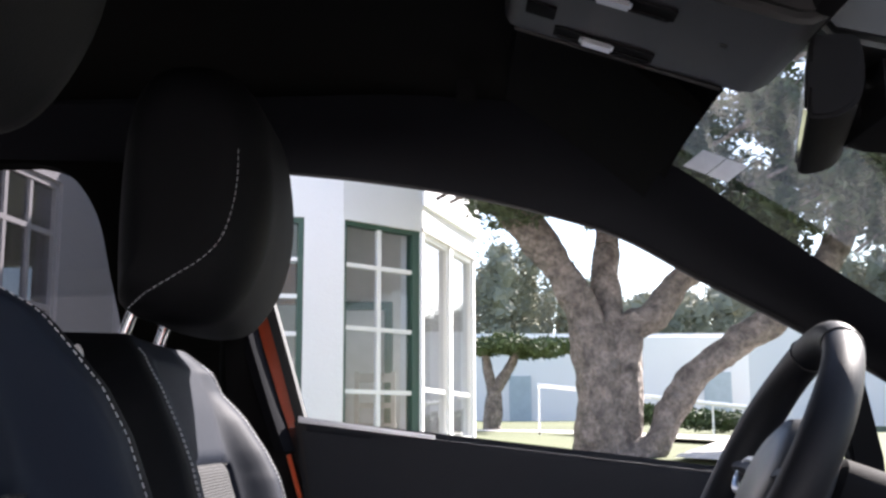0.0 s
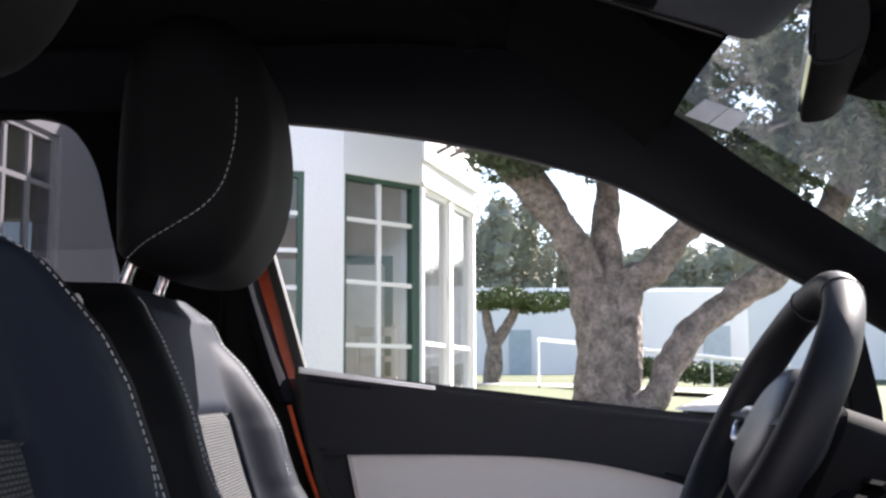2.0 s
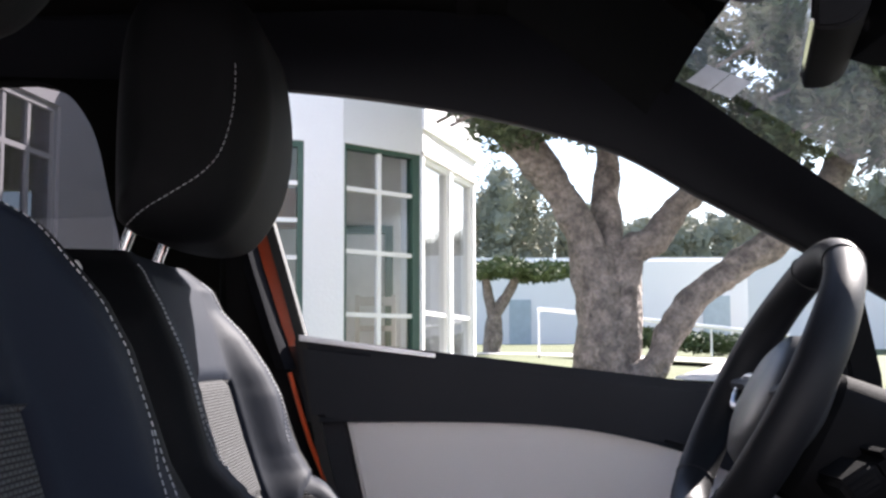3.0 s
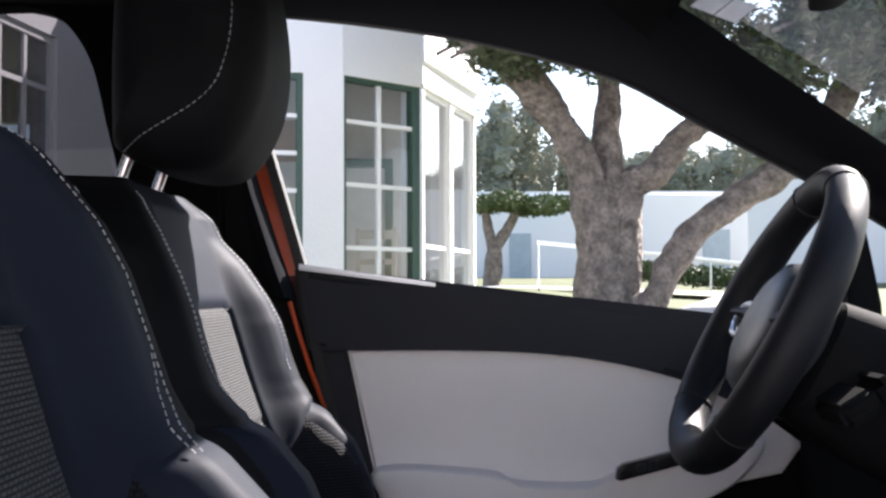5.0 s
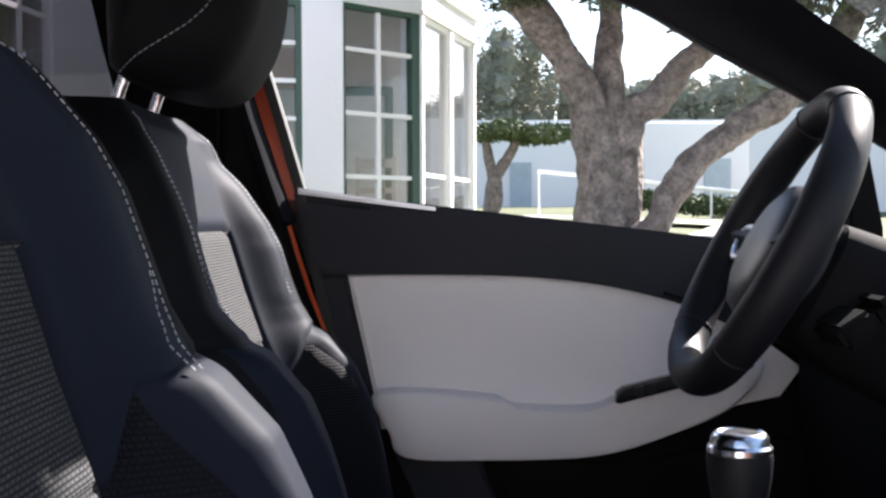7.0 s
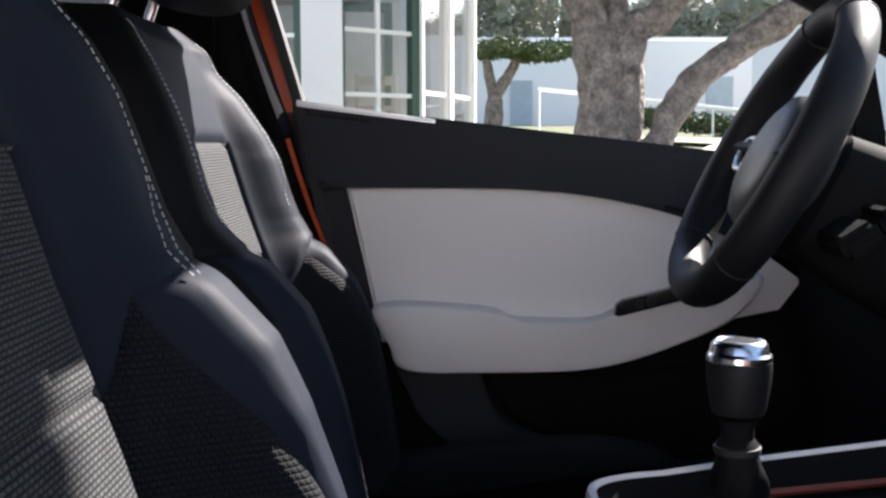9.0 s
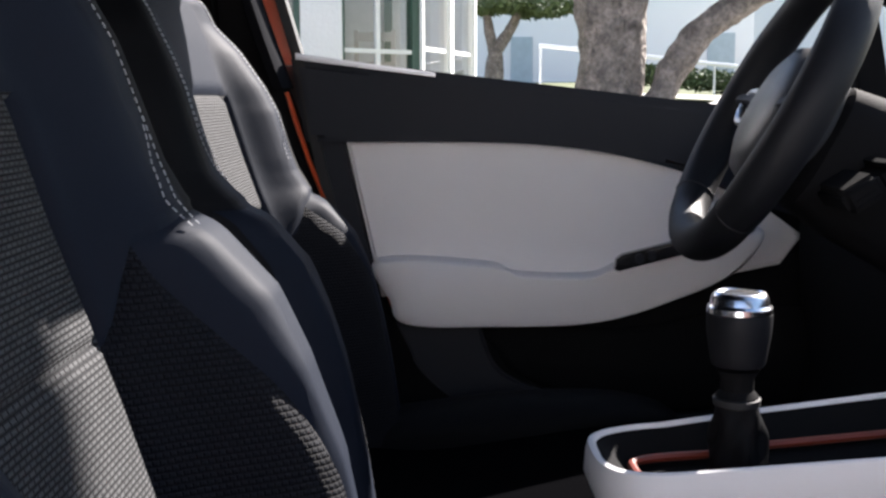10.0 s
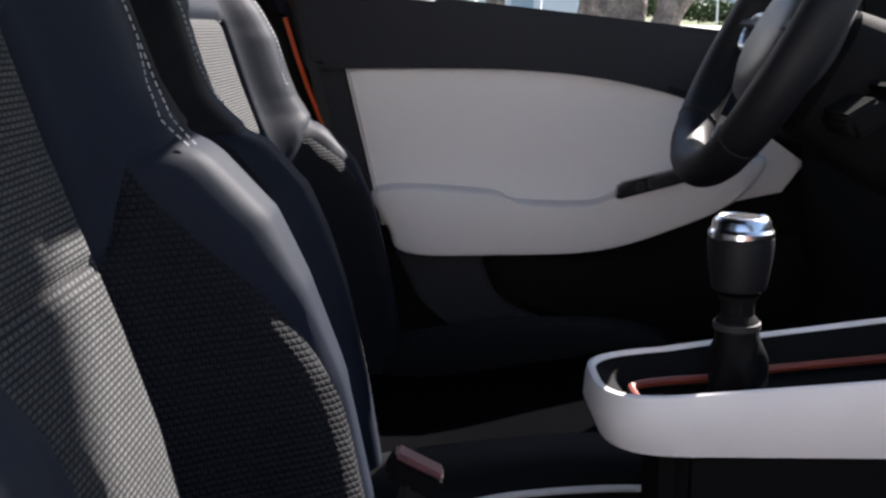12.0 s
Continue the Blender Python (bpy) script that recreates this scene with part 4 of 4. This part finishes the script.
    head = part("headrest", pillow([(p[0], p[1]) for p in prof], -0.135, 0.135, 0.06, 8, shrink=0.06), BLACK_LEATHER, seat)
    st = spline([(-0.282, -0.112, 1.124), (-0.26, -0.1325, 1.137), (-0.234, -0.1365, 1.152), (-0.206, -0.1365, 1.17), (-0.188, -0.1365, 1.19), (-0.178, -0.1355, 1.22), (-0.174, -0.1345, 1.25), (-0.174, -0.1345, 1.285)], 8)
    part("headrest_stitching", dashes(st, 0.0045, 0.0025, 0.00042), THREAD, seat)
    for y in (-0.07, 0.07):
        part("headrest_post", tube([(-0.326, y, 1.02), (-0.283, y, 1.14)], 0.006, 12), CHROME, seat)
        part("post_collar", lathe([(0.016, -0.004), (0.016, 0.003), (0.012, 0.006)], (-0.304, y, 1.083), (0.35, 0, 1), 20), TRIM_BLACK, seat)
    part("base", box(-0.1, 0.26, -0.2, 0.2, 0.31, 0.37, 0.01), TRIM_BLACK, seat)
    return seat


# the driver's seat has its side bolsters set lower
driver_seat = make_seat(0.026)
driver_seat.matrix_basis = pose(-0.027, 1.22, 0)
seat = make_seat()
seat.matrix_basis = pose(0, 0.5, 0)
# the passenger's headrest is pulled up
for ob in seat.children:
    if ob.name.startswith("headrest"):
        ob.location = (-0.03, 0, 0.048)


# ---------------- steering wheel and column ----------------
def make_steering():
    wheel = thing("steering_wheel", "black leather steering wheel with satin silver spokes", "steering wheel", at=(0, 0, 0))
    c, tilt = Vector((0.336, 1.22, 0.954)), radians(28.5)
    up = Vector((math.sin(tilt), 0, math.cos(tilt)))
    side = Vector((0.065, 0.998, 0)).normalized()
    out = up.cross(side).normalized()
    out = out if out.x < 0 else -out
    R, r = 0.1675, 0.0188

    def at(a, rad, h=0.0):
        v = math.cos(a)
        if v < -0.8:
            rad *= 1 - 0.35 * (abs(v) - 0.8)
        return c + up * v * rad + side * math.sin(a) * rad + out * h
    n, m = 96, 20
    rings = []
    for k in range(n):
        a = 2 * math.pi * k / n
        p, rad_dir = at(a, R), (at(a, R) - c).normalized()
        grip = 1.0 + 0.1 * math.exp(-((abs(math.sin(a)) - 0.95) / 0.2) ** 2)
        rings.append([p + r * grip * (math.cos(b) * rad_dir + 1.12 * math.sin(b) * out) for b in (2 * math.pi * j / m for j in range(m))])
    bm = bmesh.new()
    vs = [[bm.verts.new(p) for p in q] for q in rings]
    for k in range(n):
        for j in range(m):
            bm.faces.new((vs[k][j], vs[k][(j + 1) % m], vs[(k + 1) % n][(j + 1) % m], vs[(k + 1) % n][j]))
    rim = part("rim", bm, WHEEL_LEATHER, wheel)
    for a in (0.42, -0.42, 2.3, -2.3):
        ring = []
        p, rad_dir = at(a, R), (at(a, R) - c).normalized()
        pts = [p + r * 1.03 * (math.cos(b) * rad_dir + 1.12 * math.sin(b) * out) for b in (2 * math.pi * j / 24 for j in range(25))]
        part("rim_seam", tube(pts, 0.0011, 6), RUBBER, rim)
    hub = lathe([(0.001, 0.034), (0.05, 0.032), (0.07, 0.024), (0.081, 0.006), (0.081, -0.012), (0.06, -0.035), (0.045, -0.09)], c - out * 0.022, out, 48)
    part("airbag_cover", hub, HUB_GREY, wheel)
    for s in (-1, 1):
        pts = [c + side * s * d + up * u + out * h for d, u, h in ((0.05, 0.012, -0.02), (0.1, 0.016, -0.016), (0.15, 0.012, -0.006))]
        sp = part("spoke", tube(pts, [0.03, 0.022, 0.017], 12, 0.5), TRIM, wheel)
        loop = spline([c + side * s * d + up * u + out * h for d, u, h in ((0.08, 0.02, -0.004), (0.115, 0.02, 0.0), (0.13, 0.004, 0.001), (0.115, -0.016, 0.0), (0.08, -0.016, -0.004))], 6)
        part("spoke_trim", tube(loop, 0.0045, 8), SATIN, sp)
    part("spoke", tube([c - up * d + out * h for d, h in ((0.05, -0.025), (0.1, -0.018), (0.155, -0.004))], [0.03, 0.024, 0.018], 12, 0.5), TRIM, wheel)
    part("bezel", tube([c + side * 0.067 * math.cos(a) + up * 0.067 * math.sin(a) - out * 0.015 for a in (math.pi * k / 20 for k in range(21))], 0.006, 8), SATIN, wheel)
    col = thing("steering_column", "black plastic steering column shroud with stalks", "steering column", at=(0, 0, 0))
    d = -out
    rings = []
    for h, w, t in ((0.045, 0.05, 0.05), (0.06, 0.07, 0.068), (0.12, 0.078, 0.078), (0.25, 0.08, 0.08), (0.4, 0.085, 0.09)):
        o = c + d * h - up * 0.01
        rings.append([o + side * w * (abs(math.cos(a)) ** 0.6 * math.copysign(1, math.cos(a))) + up * t * (abs(math.sin(a)) ** 0.6 * math.copysign(1, math.sin(a))) for a in (2 * math.pi * k / 28 for k in range(28))])
    part("shroud", loft(rings), TRIM_BLACK, col)
    p = c + d * 0.085 - side * 0.06 - up * 0.04
    bm = box(-0.02, 0.02, -0.06, 0.02, -0.013, 0.013, 0.006, 3)
    m = Matrix.Translation(p - side * 0.03) @ Matrix.Rotation(radians(-32), 4, "Y")
    bmesh.ops.transform(bm, matrix=m, verts=bm.verts)
    st = part("remote_stalk", bm, TRIM_BLACK, col)
    bm = box(0.024, 0.046, -0.056, 0.016, -0.017, 0.013, 0.008, 4)
    bmesh.ops.transform(bm, matrix=m, verts=bm.verts)
    part("stalk_wheel", bm, TRIM_BLACK, st)
    for k in range(3):
        bm = box(-0.012, 0.012, -0.0625, -0.0595, -0.009 + 0.006 * k, -0.006 + 0.006 * k, 0.001)
        bmesh.ops.transform(bm, matrix=m, verts=bm.verts)
        part("stalk_rib", bm, TRIM_BLACK, st)
    p = c + d * 0.06 + side * 0.06 + up * 0.015
    part("stalk", tube([p, p + side * 0.06 + up * 0.01, p + side * 0.1 + up * 0.012], [0.007, 0.007, 0.01], 10), GLOSS_BLACK, col)


make_steering()


# ---------------- dashboard ----------------
def make_dash():
    dash = thing("dashboard", "dark textured dashboard with a chrome-ringed dial and air vent", "dashboard", at=(0, 0, 0))
    prof = spline([(0.5, 0.62), (0.485, 0.7), (0.48, 0.78), (0.485, 0.85), (0.51, 0.9), (0.56, 0.935), (0.7, 0.945), (0.95, 0.9), (0.95, 0.5), (0.6, 0.45), (0.5, 0.52)], 4, True)
    part("body", pillow([(p[0], p[1]) for p in prof], 0.15, 1.58, 0.03, 4, shrink=0.03), TRIM_BLACK, dash)
    hood = spline([(0.47, 0.9), (0.48, 0.935), (0.53, 0.952), (0.62, 0.945), (0.62, 0.88), (0.5, 0.86)], 4, True)
    part("instrument_hood", pillow([(p[0], p[1]) for p in hood], 1.06, 1.4, 0.03, 5, shrink=0.03), TRIM_BLACK, dash)
    ring = part("dial_ring", lathe([(0.021, 0.0), (0.024, 0.004), (0.0265, 0.002), (0.0265, -0.012), (0.021, -0.012)], (0.385, 0.95, 0.862), (-0.9, -0.1, 0.35), 36), CHROME, dash)
    part("dial_cap", lathe([(0.001, 0.0), (0.02, 0.0), (0.021, -0.01), (0.021, -0.06)], (0.385, 0.95, 0.862), (-0.9, -0.1, 0.35), 30), GLOSS_BLACK, ring)
    part("trim_line", box(0.54, 0.545, 0.9, 1.58, 0.895, 0.902, 0.001), ORANGE_TRIM, dash)


make_dash()


# ---------------- centre console and gear lever ----------------
def make_console():
    con = thing("centre_console", "pale grey floating centre console with orange-edged tray", "console", at=(0, 0, 0))
    # plan outline of the raised tray: rounded nose, widening forward
    def outline(inset, z0, slope):
        pts = []
        nose = 0.108 + inset
        for k in range(25):
            a = math.pi / 2 + math.pi * k / 24
            hw = 0.082 - inset
            ca, sa = math.cos(a), math.sin(a)
            wide = hw if sa < 0 else 0.05 - 0.8 * inset
            pts.append((nose + 0.06 + 0.06 * math.copysign(abs(ca) ** 0.75, ca), 0.87 + wide * math.copysign(abs(sa) ** 0.6, sa)))
        pts = [(0.62, 0.87 + 0.11 - inset), (0.38, 0.87 + 0.09 - inset), (0.26, 0.87 + 0.07 - 0.9 * inset)] + pts + [(0.62, 0.87 - 0.082 + inset)]
        return [Vector((x, y, z0 + slope * (x - 0.1))) for x, y in pts]
    rings = [outline(0.03, 0.658, -0.02), outline(0.008, 0.662, -0.01), outline(0.0, 0.68, 0.03), outline(0.001, 0.695, 0.06), outline(0.003, 0.702, 0.075), outline(0.006, 0.703, 0.075), outline(0.009, 0.7, 0.075), outline(0.011, 0.676, 0.06)]
    part("surround", loft(rings, caps=False), WHITE_SOFT, con)
    rings = [outline(0.0085, 0.6995, 0.075), outline(0.02, 0.694, 0.07), outline(0.034, 0.677, 0.05)]
    part("tray_wall", loft(rings, caps=False), TRIM_BLACK, con)
    bm = bmesh.new()
    bm.faces.new([bm.verts.new(p) for p in outline(0.032, 0.678, 0.05)])
    part("tray_floor", bm, TRIM_BLACK, con)
    edge = [p + Vector((0, 0, 0.0)) for p in outline(0.036, 0.684, 0.05) if p.x < 0.4]
    edge = [Vector((0.4, edge[0].y, edge[0].z + 0.012))] + edge + [Vector((0.4, edge[-1].y, edge[-1].z + 0.012))]
    part("orange_edge", tube(edge, 0.0035, 8), ORANGE_TRIM, con, "orange edge strip")
    part("pedestal", box(0.16, 0.62, 0.815, 0.925, 0.45, 0.672, 0.02, 3), TRIM_BLACK, con)
    lever = thing("gear_lever", "black gear lever with chrome-capped knob and leather gaiter", "gear lever", at=(0, 0, 0))
    g = Vector((0.222, 0.87, 0.0))
    part("knob", lathe([(0.013, 0.7655), (0.0192, 0.7664), (0.0204, 0.769), (0.0216, 0.776), (0.0238, 0.79), (0.0246, 0.802), (0.0242, 0.806)], g, (0.0, 0, 1), 44), WHEEL_LEATHER, lever)
    cap = part("knob_cap", lathe([(0.0232, 0.8055), (0.0243, 0.807), (0.0241, 0.811), (0.0222, 0.8128), (0.0218, 0.8135), (0.0212, 0.8185), (0.0185, 0.8218), (0.017, 0.8222), (0.0162, 0.8214), (0.006, 0.8222), (0.0, 0.8223)], g, (0.0, 0, 1), 44), CHROME, lever, "polished chrome cap")
    part("neck", lathe([(0.0165, 0.742), (0.0125, 0.747), (0.0125, 0.756), (0.0165, 0.763)], g, (0, 0, 1), 32), TRIM_BLACK, lever)
    part("collar", lathe([(0.015, 0.733), (0.0178, 0.736), (0.0178, 0.7405), (0.015, 0.7425)], g, (0, 0, 1), 32), RUBBER, lever)
    rings = []
    for k in range(15):
        f = k / 14
        z = 0.736 - 0.056 * f
        ring = []
        for j in range(48):
            a = 2 * math.pi * j / 48
            fold = 0.002 * math.sin(6 * a + 5 * f + 1.5 * math.sin(3 * f)) * math.sin(math.pi * min(f * 1.2, 1)) + 0.001 * math.sin(4 * a - 8 * f)
            rr = 0.0165 + 0.0085 * f + fold
            ring.append(g + Vector((0.004 * f + rr * math.cos(a), rr * math.sin(a), z)))
        rings.append(ring)
    part("gaiter", loft(rings), BLACK_LEATHER, lever)


make_console()


def make_buckle():
    b = thing("belt_buckle", "black seat belt buckle with a dull red button", "belt buckle", at=(0, 0, 0))
    m = Matrix.Translation((-0.02, 0.79, 0.655)) @ Matrix.Rotation(radians(28), 4, "Y")
    a = box(-0.02, 0.02, -0.012, 0.012, -0.012, 0.0065, 0.004)
    bmesh.ops.transform(a, matrix=m, verts=a.verts)
    part("housing", a, TRIM_BLACK, b)
    a = box(-0.0185, 0.0185, -0.0105, 0.0105, 0.004, 0.0085, 0.002)
    bmesh.ops.transform(a, matrix=m, verts=a.verts)
    part("button", a, material("dull_red", (0.16, 0.06, 0.06), 0.5), b)
    part("strap", tube([(-0.02, 0.79, 0.645), (-0.045, 0.79, 0.56), (-0.06, 0.79, 0.4), (-0.06, 0.79, 0.31)], 0.012, 8, 0.5), RUBBER, b)


make_buckle()


# ---------------- roof fittings ----------------
def make_roof_fittings():
    con = thing("overhead_console", "black overhead console with two reading lamps", "overhead console", at=(0, 0, 0))
    def under(x, y, d=0.0):
        return Vector((x, y, 1.348 - 0.318 * (x - 0.058) - d))
    prof = [(0.054, 1.356), (0.058, 1.3485), (0.066, 1.344), (0.25, 1.287), (0.262, 1.2865), (0.276, 1.293), (0.335, 1.352), (0.335, 1.42), (0.054, 1.45)]
    body = slab(prof, 0.76, 0.936, 0.008, 3)
    part("body", body, CONSOLE, con)
    def plate(x0, x1, y0, y1, low, high, mat, name, parent, bevel=0.003):
        bm = box(x0, x1, y0, y1, -high, -low, bevel, 3)
        for v in bm.verts:
            v.co = under(v.co.x, v.co.y, -v.co.z)
        return part(name, bm, mat, parent)
    for y in (0.908, 0.812):
        base = plate(0.09, 0.178, y - 0.013, y + 0.013, -0.004, 0.0025, TRIM_BLACK, "lamp_bezel", con, 0.006)
        plate(0.114, 0.142, y - 0.008, y + 0.008, 0.001, 0.0065, SATIN, "lamp_lens", base, 0.0025)
        plate(0.096, 0.172, y + 0.004, y + 0.011, 0.0015, 0.004, TRIM_BLACK, "lamp_switch", base, 0.0015)
    for y in (0.78, 0.873):
        plate(0.066, 0.093, y - 0.014, y + 0.014, -0.003, 0.003, TRIM_BLACK, "button", con, 0.002)
    plate(0.214, 0.22, 0.838, 0.844, -0.001, 0.0012, RUBBER, "microphone_hole", con, 0.0005)
    part("seam", tube([under(0.062, 0.931, 0.0015), under(0.15, 0.931, 0.0015), under(0.236, 0.931, 0.0015)], 0.0016, 6), RUBBER, con)
    part("vent_slots", merge(*[box(0.262 + 0.011 * k, 0.2665 + 0.011 * k, 0.925, 0.9335, 1.309 + 0.011 * k, 1.3125 + 0.011 * k, 0.0005) for k in range(5)]), RUBBER, con)
    mir = thing("rear_view_mirror", "black rear-view mirror on the windscreen", "mirror", at=(0, 0, 0))
    # turned towards the driver
    prof = [(0.272, 1.299), (0.2685, 1.27), (0.267, 1.243), (0.271, 1.2365), (0.29, 1.2385), (0.306, 1.25), (0.312, 1.27), (0.311, 1.295), (0.304, 1.303), (0.279, 1.303)]
    prof = [(p[0], p[1]) for p in spline([(x, z, 0) for x, z in prof], 3, True)]
    hs = slab(prof, 0.83, 1.02, 0.01, 4)
    gl = slab([(0.2705, 1.297), (0.266, 1.27), (0.2645, 1.246), (0.2675, 1.243), (0.27, 1.27), (0.2745, 1.296)], 0.838, 1.012, 0.0008)
    for v in (*hs.verts, *gl.verts):
        v.co.x += 0.009 + 0.263 * (v.co.y - 0.83)
    part("housing", hs, TRIM_BLACK, mir)
    part("glass", gl, MIRROR, mir, "bright mirror glass")
    part("stem", tube([(0.34, 0.93, 1.27), (0.365, 0.93, 1.268), (0.375, 0.93, 1.29)], 0.009, 12), GLOSS_BLACK, mir)
    part("sensor_cover", slab([(0.35, 1.36), (0.352, 1.25), (0.37, 1.245), (0.43, 1.24), (0.43, 1.3), (0.36, 1.37)], 0.86, 0.98, 0.01, 3), TRIM_BLACK, mir)
    # block hidden behind the mirror, added to cast shade on the passenger seat
    sun_stop = slab([(0.285, 1.325), (0.3, 1.305), (0.37, 1.29), (0.37, 1.33), (0.31, 1.37)], 0.84, 1.04, 0.008, 3)
    for v in sun_stop.verts:
        v.co.x += 0.345 * (v.co.y - 0.84)
    part("shroud", sun_stop, CONSOLE, mir)
    vis = thing("sun_visor", "black sun visor folded against the roof", "sun visor", at=(0, 0, 0))
    part("panel", loft([[Vector((x, y, z + o)) for x, z in ((0.075, 1.435), (0.12, 1.405), (0.2, 1.34), (0.235, 1.31))] + [Vector((x, y, z + o - 0.016)) for x, z in ((0.235, 1.31), (0.2, 1.338), (0.12, 1.4), (0.075, 1.43))] for y, o in ((1.0, -0.01), (1.05, -0.012), (1.25, -0.014), (1.3, -0.02))]), HEADLINER, vis)
    part("hinge_clip", tube([(0.19, 1.1, 1.335), (0.204, 1.1, 1.338), (0.214, 1.1, 1.35)], 0.0045, 8), SATIN, vis, "satin metal hinge clip")
    s = thing("windscreen_sticker", "square frosted sticker on the windscreen corner", "sticker", at=(0, 0, 0))
    for k in (0, 1):
        o = Vector((0.0255, 0.0, -0.0095)) * k
        bm = bmesh.new()
        bm.faces.new([bm.verts.new(Vector(p) + o) for p in ((0.26, 1.2, 1.288), (0.283, 1.2, 1.306), (0.3075, 1.2, 1.2965), (0.2845, 1.2, 1.2785))] if k == 0 else [bm.verts.new(Vector(p) + o) for p in ((0.26, 1.2, 1.2875), (0.283, 1.2, 1.3055), (0.305, 1.2, 1.297), (0.282, 1.2, 1.279))])
        part("film", bm, STICKER, s)


make_roof_fittings()


def make_open_door():
    """The passenger's door, unseen, opened on its front hinges to block light from the seats."""
    d = new("passenger_door")
    d.parent = CAR
    d["label"] = "unseen orange passenger door standing open, added to block light"
    h, ang = Vector((0.78, 0.06, 0)), radians(52)
    way = Vector((-math.cos(ang), -math.sin(ang), 0))
    nrm = Vector((-way.y, way.x, 0))
    def panel(name, outline, t0, t1, mat):
        part(name, loft([[h + way * u + nrm * t + Vector((0, 0, z)) for u, z in outline] for t in (t0, t1)]), mat, d)
    panel("outer_skin", [(0, 0.3), (1.05, 0.3), (1.1, 0.7), (1.08, 1.0), (0, 0.92)], 0.0, 0.03, ORANGE)
    panel("inner_trim", [(0.03, 0.34), (1.0, 0.34), (1.05, 0.7), (1.04, 0.99), (0.03, 0.91)], 0.034, 0.1, TRIM)
    panel("rear_frame", [(1.0, 1.0), (1.07, 1.0), (0.98, 1.37), (0.92, 1.37)], 0.01, 0.05, TRIM_BLACK)
    panel("top_frame", [(0.3, 1.1), (0.3, 1.14), (0.6, 1.31), (0.98, 1.4), (0.98, 1.36), (0.62, 1.27)], 0.01, 0.05, TRIM_BLACK)


make_open_door()
